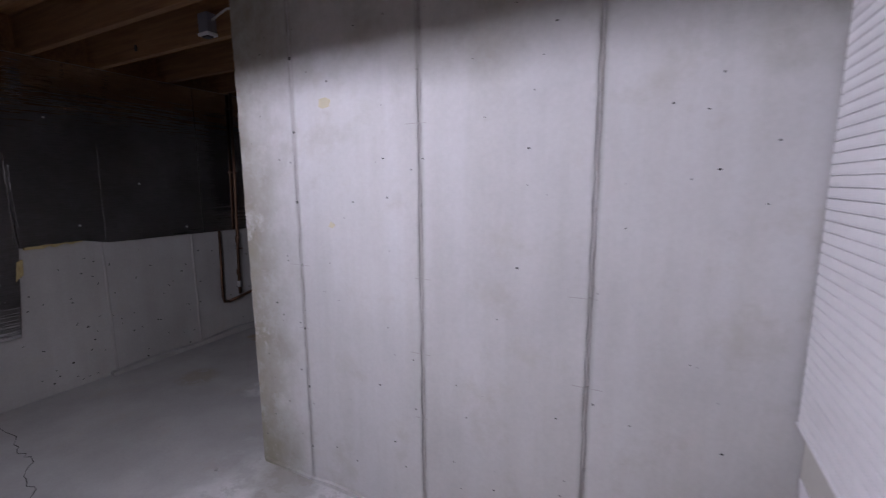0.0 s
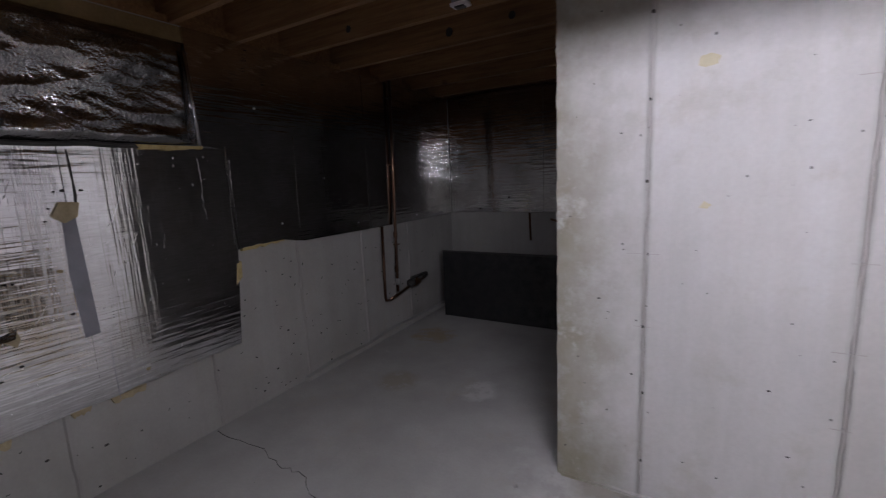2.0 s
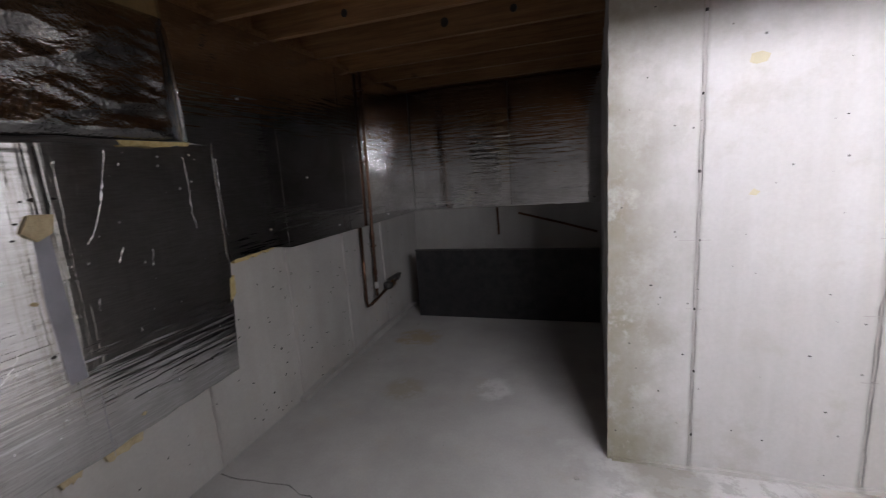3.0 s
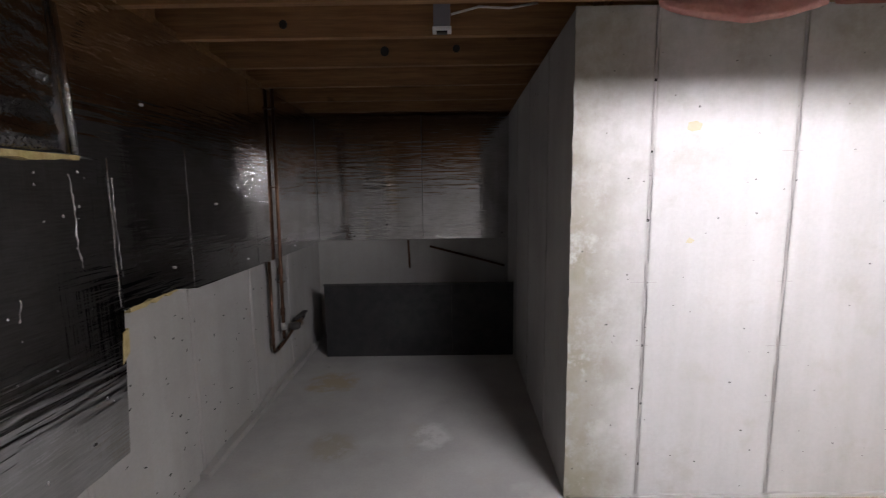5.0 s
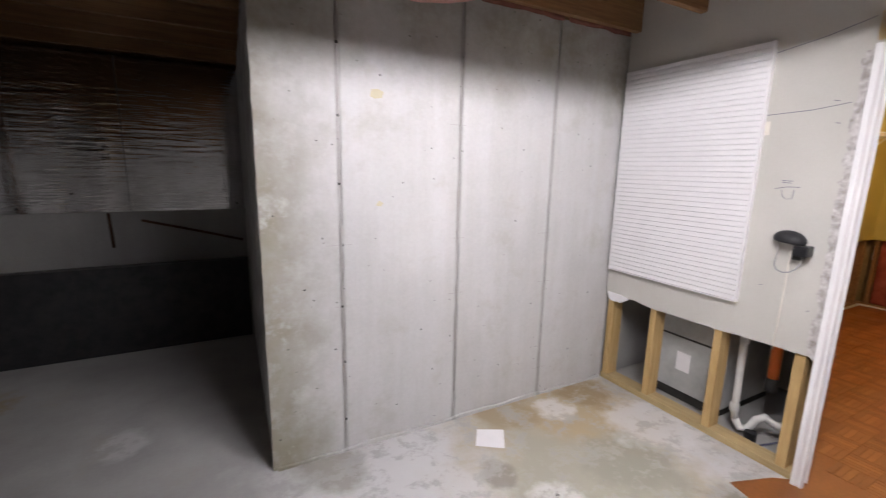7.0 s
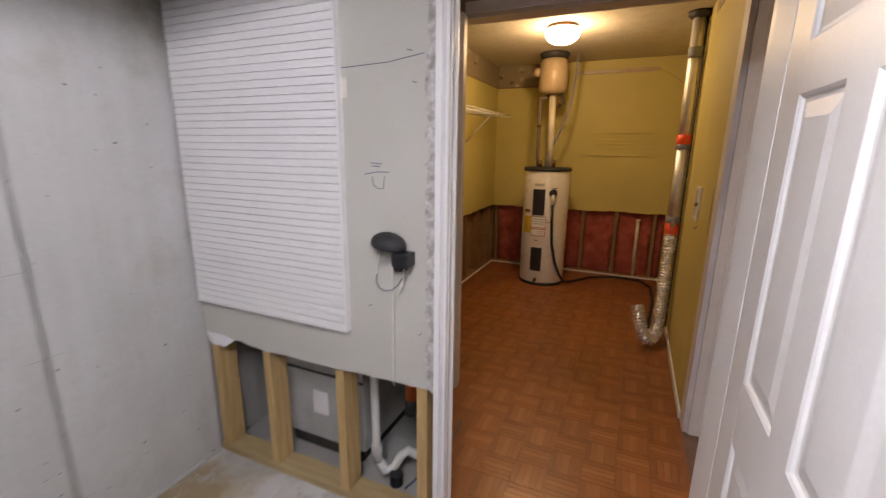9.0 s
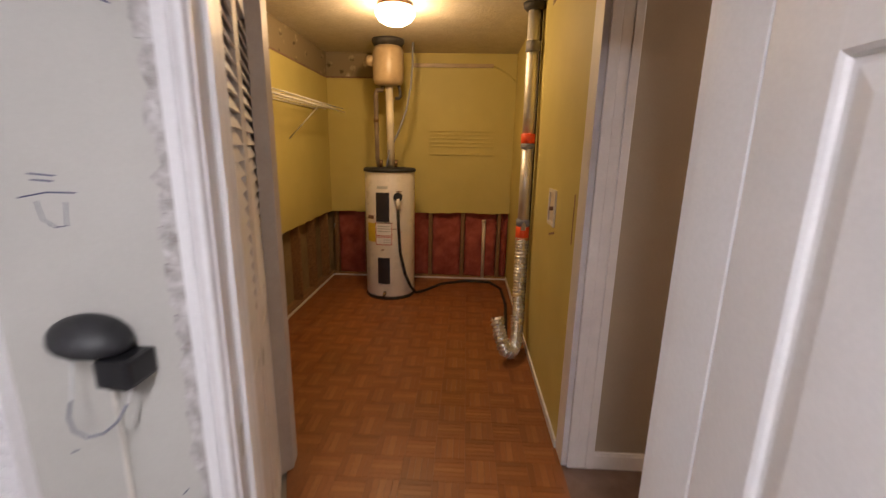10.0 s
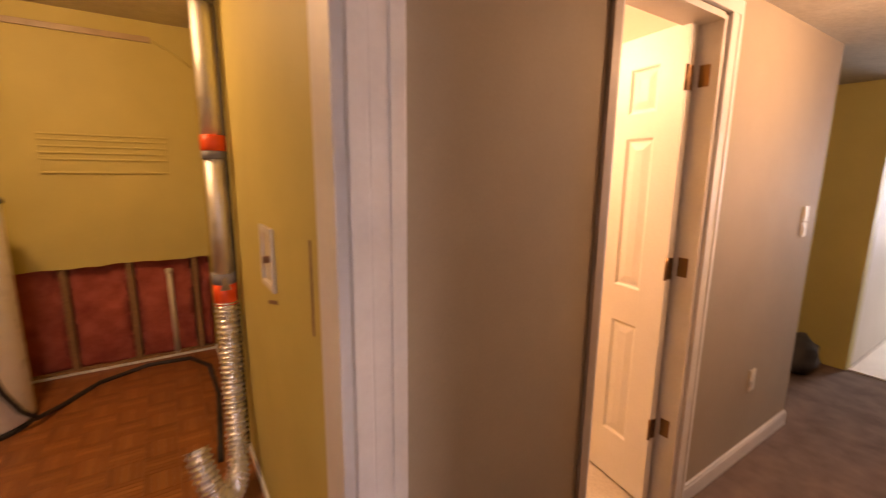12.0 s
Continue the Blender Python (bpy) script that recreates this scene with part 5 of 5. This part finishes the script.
for i in range(-1, 29):
    for k in range(14):
        x, y = 1.40 + 0.152 * i, 0.37 + 0.152 * k
        inside = (x > 2.76 and x + 0.152 < LE and y + 0.152 < 2.415) or (1.20 < x <= 2.76 and y + 0.152 < (1.34 + 0.41 * (x - 1.62) if x > 1.62 else 1.22))
        if inside:
            ob = new("parquet_block", block_meshes[(i + k) % 2])
            ob.parent = vinyl
            ob.location = (x, y, 0.003)

# ---- laundry ceiling lamp ----
cl = thing("ceiling_lamp", (4.08, 1.40, LC), "lit white glass dome lamp on the laundry ceiling", "lamp")
part("base", lathe([(0.10, -0.025), (0.125, -0.02), (0.125, -0.002), (0.11, 0.0)], (4.08, 1.40, LC), 36), BRASS, cl, "thin brass base", True)
dome = lathe([(0.03, -0.145), (0.075, -0.135), (0.115, -0.112), (0.138, -0.08), (0.142, -0.05), (0.128, -0.026)], (4.08, 1.40, LC), 40)
shade = part("shade", dome, GLOBE, cl, "glowing white glass shade", True)
shade.visible_shadow = False

# ---- water heater ----
CX, CY, R = 5.10, 1.63, 0.25
wh = thing("water_heater", (CX, CY, 0), "white electric water heater with black access panels", "water heater")
part("tank", lathe([(0.235, 0.03), (0.247, 0.035), (R, 0.05), (R, 1.285), (0.247, 1.295)], (CX, CY, 0), 56), ENAMEL, wh, "", True)
part("lid", lathe([(0.249, 1.285), (0.262, 1.29), (0.264, 1.31), (0.25, 1.322), (0.05, 1.33)], (CX, CY, 0), 56), RUBBER, wh, "black plastic top cap", True)
part("base_ring", lathe([(0.25, 0.0), (0.256, 0.004), (0.256, 0.028), (0.245, 0.034)], (CX, CY, 0), 56), RUBBER, wh, "black base ring", True)


def on_tank(dy0, dy1, z0, z1, lift=0.003):
    """A curved plate on the side of the tank that faces the opening."""
    a0, a1 = math.asin(dy0 / R), math.asin(dy1 / R)
    bm = bmesh.new()
    cols = []
    for k in range(9):
        a = a0 + (a1 - a0) * k / 8
        cols.append([bm.verts.new((CX - r * math.cos(a), CY + r * math.sin(a), z)) for r, z in ((R + lift, z0), (R + lift, z1), (R - 0.002, z1), (R - 0.002, z0))])
    for a, b in zip(cols, cols[1:]):
        for i in range(4):
            bm.faces.new((a[i], a[(i + 1) % 4], b[(i + 1) % 4], b[i]))
    bm.faces.new(cols[0]), bm.faces.new(cols[-1][::-1])
    return bm


part("access_panel", on_tank(-0.035, 0.095, 0.81, 1.095, 0.008), NAVY, wh, "black upper access panel")
part("access_panel", on_tank(-0.035, 0.085, 0.175, 0.445, 0.008), NAVY, wh, "black lower access panel")
part("name_badge", on_tank(-0.02, 0.085, 1.13, 1.155), GREY, wh, "small grey badge")
part("sticker", on_tank(0.11, 0.195, 0.60, 0.79), STICKER, wh, "yellow energy sticker")
part("sticker_head", on_tank(0.125, 0.19, 0.83, 0.865, 0.004), BROWNINK, wh)
lab = part("label_sheet", on_tank(-0.06, 0.105, 0.58, 0.80), PAPER, wh, "printed warning label")
for z in (0.795, 0.67, 0.655, 0.58):
    part("label_line", on_tank(-0.06, 0.105, z - 0.003, z + 0.004, 0.004), LABELRED if z < 0.7 else BROWNINK, lab)
for dy in (-0.058, 0.1):
    part("label_line", on_tank(dy, dy + 0.005, 0.58, 0.80, 0.004), LABELRED, lab)
for z in (0.71, 0.735, 0.76, 0.60, 0.625):
    part("label_line", on_tank(-0.045, 0.085 - 0.06 * (z < 0.7), z, z + 0.008, 0.004), GREY, lab)
for dy, z, w, h, mt in ((0.02, 0.52, 0.03, 0.012, BROWNINK), (-0.15, 1.10, 0.05, 0.01, BROWNINK), (-0.15, 0.70, 0.03, 0.006, LABELRED), (-0.11, 0.735, 0.06, 0.006, BROWNINK)):
    part("small_mark", on_tank(dy, dy + w, z, z + h), mt, wh)
part("drain_valve", tube([(CX - R + 0.01, CY + 0.02, 0.075), (CX - R - 0.03, CY + 0.02, 0.075), (CX - R - 0.05, CY + 0.02, 0.065)], [0.02, 0.018, 0.014], 12), BRASS, wh, "brass drain valve", True)
relief = part("relief_valve", tube([(CX - 0.2, CY - 0.115, 1.055), (CX - 0.26, CY - 0.12, 1.055)], 0.042, 18), RUBBER, wh, "black round relief valve")
part("valve_body", tube([(CX - 0.235, CY - 0.12, 1.04), (CX - 0.245, CY - 0.12, 0.93)], [0.03, 0.022], 12), SOAP, relief, "pale valve outlet", True)
strip("overflow_hose", [(CX - 0.247, CY - 0.12, 0.94), (CX - 0.25, CY - 0.125, 0.75), (CX - 0.245, CY - 0.14, 0.5), (CX - 0.225, CY - 0.185, 0.28), (CX - 0.19, CY - 0.235, 0.14), (CX - 0.12, CY - 0.28, 0.05), (CX + 0.05, CY - 0.36, 0.018), (CX + 0.30, CY - 0.52, 0.016), (CX + 0.45, CY - 0.80, 0.016), (CX + 0.42, CY - 1.08, 0.018), (CX + 0.20, CY - 1.19, 0.016), (CX - 0.3, CY - 1.20, 0.016), (CX - 0.75, CY - 1.16, 0.016), (CX - 1.05, CY - 1.13, 0.016)], 0.015, RUBBER, wh, "black hose running along the floor", 10)
for dy in (0.09, -0.06):
    part("nipple", tube([(CX, CY + dy, 1.32), (CX, CY + dy, 1.40)], 0.018, 12), BRASS, wh, "", True)

ex = thing("expansion_tank", (CX, 1.635, 2.12), "glossy beige tank under the laundry ceiling", "tank")
part("shell", lathe([(0.09, 2.095), (0.13, 2.11), (0.147, 2.15), (0.147, 2.40), (0.13, 2.44), (0.10, 2.455)], (CX, 1.635, 0), 40), TANKBEIGE, ex, "", True)
part("collar", lathe([(0.13, 2.45), (0.152, 2.48), (0.152, 2.508), (0.14, 2.509)], (CX, 1.635, 0), 40), IRON, ex, "dark ceiling collar", True)
part("side_cap", tube([(CX, 1.78, 2.32), (CX, 1.83, 2.33), (CX, 1.845, 2.335)], [0.05, 0.045, 0.03], 14), TANKBEIGE, ex, "", True)
strip("vent_pipe", [(CX, 1.615, 1.325), (CX, 1.62, 1.7), (CX, 1.63, 2.10)], 0.036, PVC_CREAM, ex, "cream plastic pipe", 18)
dp = thing("water_pipe", (CX, 1.76, 1.33), "dark insulated water pipe above the heater", "pipe")
strip("run", [(CX, 1.74, 1.33), (CX, 1.755, 1.42), (CX, 1.76, 1.9), (CX, 1.76, 2.03), (CX, 1.745, 2.06), (CX, 1.70, 2.06), (CX, 1.69, 2.09), (CX, 1.69, 2.13)], 0.023, PIPEWRAP, dp, "", 10)
strip("fitting", [(CX, 1.76, 1.76), (CX, 1.76, 1.79)], 0.027, BRASS, dp, "brass fitting", 10)
strip("fitting", [(CX, 1.752, 1.39), (CX, 1.755, 1.41)], 0.02, BRASS, dp, "brass fitting", 10)
strip("return_elbow", [(CX, 1.545, 2.13), (CX, 1.525, 2.06), (CX, 1.52, 2.0), (CX, 1.535, 1.985), (CX, 1.57, 1.985)], 0.016, IRON, dp, "", 10)
ec = thing("heater_cable", (CX, 1.45, 2.4), "grey electric cable curving down to the heater", "cable")
strip("strand", [(CX + 0.1, 1.41, 2.508), (CX + 0.1, 1.415, 2.3), (CX + 0.08, 1.43, 2.1), (CX + 0.05, 1.47, 1.88), (CX + 0.02, 1.55, 1.66), (CX - 0.03, 1.63, 1.48), (CX - 0.05, 1.655, 1.325)], 0.011, TAPEGREY, ec, "", 10)

# ---- metal vent duct with a flexible end ----
DX, DY = 4.0, 0.42
vd = thing("vent_duct", (DX, DY, 0), "shiny metal vent duct with red tape and a flexible foil end", "duct")
strip("upper_pipe", [(DX + 0.06, DY, 2.505), (DX + 0.04, DY, 2.0), (DX, DY, 1.6)], 0.043, GALVANISED, vd, "", 24)
strip("lower_pipe", [(DX, DY, 1.6), (DX - 0.01, DY, 0.93)], 0.042, GALVANISED, vd, "", 24)
for z0, z1, mt, nm in ((1.565, 1.635, RED, "tape_band"), (1.53, 1.566, TAPEGREY, "grey_band"), (0.955, 1.01, TAPEGREY, "grey_band"), (0.85, 0.957, RED, "tape_band"), (2.19, 2.26, TAPEGREY, "grey_band")):
    part(nm, lathe([(0.046, z0), (0.051, z0 + 0.003), (0.051, z1 - 0.003), (0.046, z1)], (DX + max(0, (z1 - 1.6) * 0.045), DY, 0), 28), mt, vd, "bright red tape" if mt is RED else "grey tape", True)
part("ceiling_collar", lathe([(0.055, 2.46), (0.075, 2.48), (0.08, 2.508)], (DX + 0.06, DY, 0), 28), IRON, vd, "dark ceiling collar", True)
base_pts = [Vector(p) for p in ((DX - 0.01, DY, 0.868), (DX - 0.02, DY + 0.0, 0.7), (DX - 0.05, DY + 0.005, 0.5), (DX - 0.10, DY + 0.01, 0.32), (DX - 0.17, DY + 0.02, 0.17), (DX - 0.25, DY + 0.04, 0.095), (DX - 0.33, DY + 0.075, 0.075), (DX - 0.37, DY + 0.12, 0.11), (DX - 0.36, DY + 0.155, 0.19), (DX - 0.33, DY + 0.175, 0.27), (DX - 0.30, DY + 0.185, 0.33))]
fine = []
for i in range(len(base_pts) - 1):
    p0, p1, p2, p3 = (base_pts[max(0, min(len(base_pts) - 1, i + d))] for d in (-1, 0, 1, 2))
    steps = max(6, int((p2 - p1).length / 0.0045))
    for q in range(steps):
        t = q / steps
        fine.append(0.5 * ((2 * p1) + (p2 - p0) * t + (2 * p0 - 5 * p1 + 4 * p2 - p3) * t * t + (3 * p1 - p0 - 3 * p2 + p3) * t * t * t))
radii = [0.046 + 0.0065 * math.sin(k * 1.2) + 0.003 * noise.noise((k * 0.3, 0, 0)) for k in range(len(fine))]
FLEX = plain("flex_foil", (0.84, 0.83, 0.81), 0.26, 0.8, 0.08)
part("flexible_hose", tube(fine, radii, 22), FLEX, vd, "ribbed foil hose curled on the floor", True)
bp = thing("wall_cable", (3.82, LS, 1.2), "dark cable running down the yellow wall", "cable")
strip("strand", [(4.10, LS + 0.012, 2.5), (4.09, LS + 0.010, 1.6), (4.08, LS + 0.010, 0.9), (4.07, LS + 0.012, 0.05)], 0.008, IRON, bp)
strip("second_strand", [(4.17, LS + 0.012, 2.5), (4.16, LS + 0.010, 1.5)], 0.006, COPPER, bp)

# ---- small things on the laundry walls ----
ob_ = thing("washer_box", (3.29, LS, 1.19), "white recessed washer outlet box in the yellow wall", "outlet box")
for lo, hi in (((3.20, LS, 1.09), (3.222, LS + 0.012, 1.30)), ((3.358, LS, 1.09), (3.38, LS + 0.012, 1.30)), ((3.222, LS, 1.278), (3.358, LS + 0.012, 1.30)), ((3.222, LS, 1.09), (3.358, LS + 0.012, 1.112))):
    part("frame", box(lo, hi, 0.003), SOAP, ob_)
# No hollow here: the plate's darker cream paints in the recess's shade.
part("recess", box((3.222, LS - 0.001, 1.112), (3.358, LS + 0.002, 1.278)), PVC_CREAM, ob_, "flat cream plate tinted for shade in the recess")
part("valve", tube([(3.28, LS + 0.002, 1.19), (3.28, LS + 0.022, 1.19)], 0.012, 12), BROWNINK, ob_, "dark red valve")
scar = thing("wall_scar", (3.25, LS, 1.03), "brown scrape on the yellow wall", "mark")
part("scrape", sheet([(3.19, 1.055), (3.21, 1.065), (3.35, 1.03), (3.34, 1.02)], 1, LS, 0.0012), BROWNINK, scar)
part("scrape", sheet([(2.80, 1.08), (2.815, 1.08), (2.815, 1.32), (2.80, 1.32)], 1, LS, 0.0012), BROWNINK, scar)
sh = thing("wire_shelf", (4.2, LN, 1.87), "white wire shelf along the yellow wall", "shelf")
for dy, dz in ((0.012, 0.0), (0.10, 0.012), (0.19, 0.02), (0.28, 0.03)):
    strip("long_wire", [(3.1, LN - dy, 1.87 + dz * 0.2), (5.30, LN - dy, 1.89 + dz * 0.2)], 0.005, PVC, sh)
strip("front_wire", [(3.1, LN - 0.29, 1.845), (5.30, LN - 0.29, 1.865)], 0.006, PVC, sh)
for k in range(23):
    x = 3.12 + 0.095 * k
    strip("cross_wire", [(x, LN - 0.008, 1.876 + 0.009 * (x - 3.1)), (x, LN - 0.285, 1.88 + 0.009 * (x - 3.1))], 0.002, PVC, sh)
strip("brace", [(4.55, LN - 0.28, 1.86), (4.55, LN - 0.004, 1.58)], 0.006, PVC, sh)
pt = thing("wall_patch", (LE, 0.92, 1.58), "outline of an old panel painted over on the wall", "panel")
part("plate", box((LE - 0.004, 0.565, 1.455), (LE - 0.0003, 1.275, 1.71), 0.002), YELLOW, pt)
for z in (1.455, 1.545, 1.588, 1.631, 1.674, 1.71):
    part("raised_edge", box((LE - 0.014, 0.56, z - 0.006), (LE - 0.003, 1.28, z + 0.006), 0.002), YELLOW, pt)
wr = thing("wall_rail", (LE, 1.0, 2.385), "beige wooden rail high on the yellow wall", "rail")
# Thin strip along a diagonal line past the rail; no brace is known there.
strip("brace", [(LE - 0.008, 0.60, 2.385), (LE - 0.008, 0.44, 2.30), (LE - 0.008, 0.36, 2.23)], 0.007, YELLOW, wr)
part("board", box((LE - 0.018, 0.60, 2.365), (LE - 0.0003, 1.46, 2.405), 0.003), TANKBEIGE, wr)
sp = thing("stand_pipe", (LE, 0.63, 0), "pale upright pipe stub between red insulation", "pipe")
strip("stub", [(LE + 0.03, 0.63, 0.0), (LE + 0.03, 0.632, 0.4), (LE + 0.03, 0.635, 0.69)], 0.02, PVC_CREAM, sp, "", 12)
part("cap", lathe([(0.023, 0.685), (0.025, 0.69), (0.025, 0.715), (0.02, 0.72)], (LE + 0.03, 0.635, 0), 14), PVC_CREAM, sp, "", True)
cw = thing("corner_wire", (LE, 2.4, 0.4), "pale wires hanging in the wall corner", "wire")
strip("strand", [(LE + 0.05, 2.40, 0.78), (LE + 0.04, 2.405, 0.6), (LE + 0.05, 2.395, 0.45), (LE + 0.045, 2.40, 0.3)], 0.006, PVC, cw)
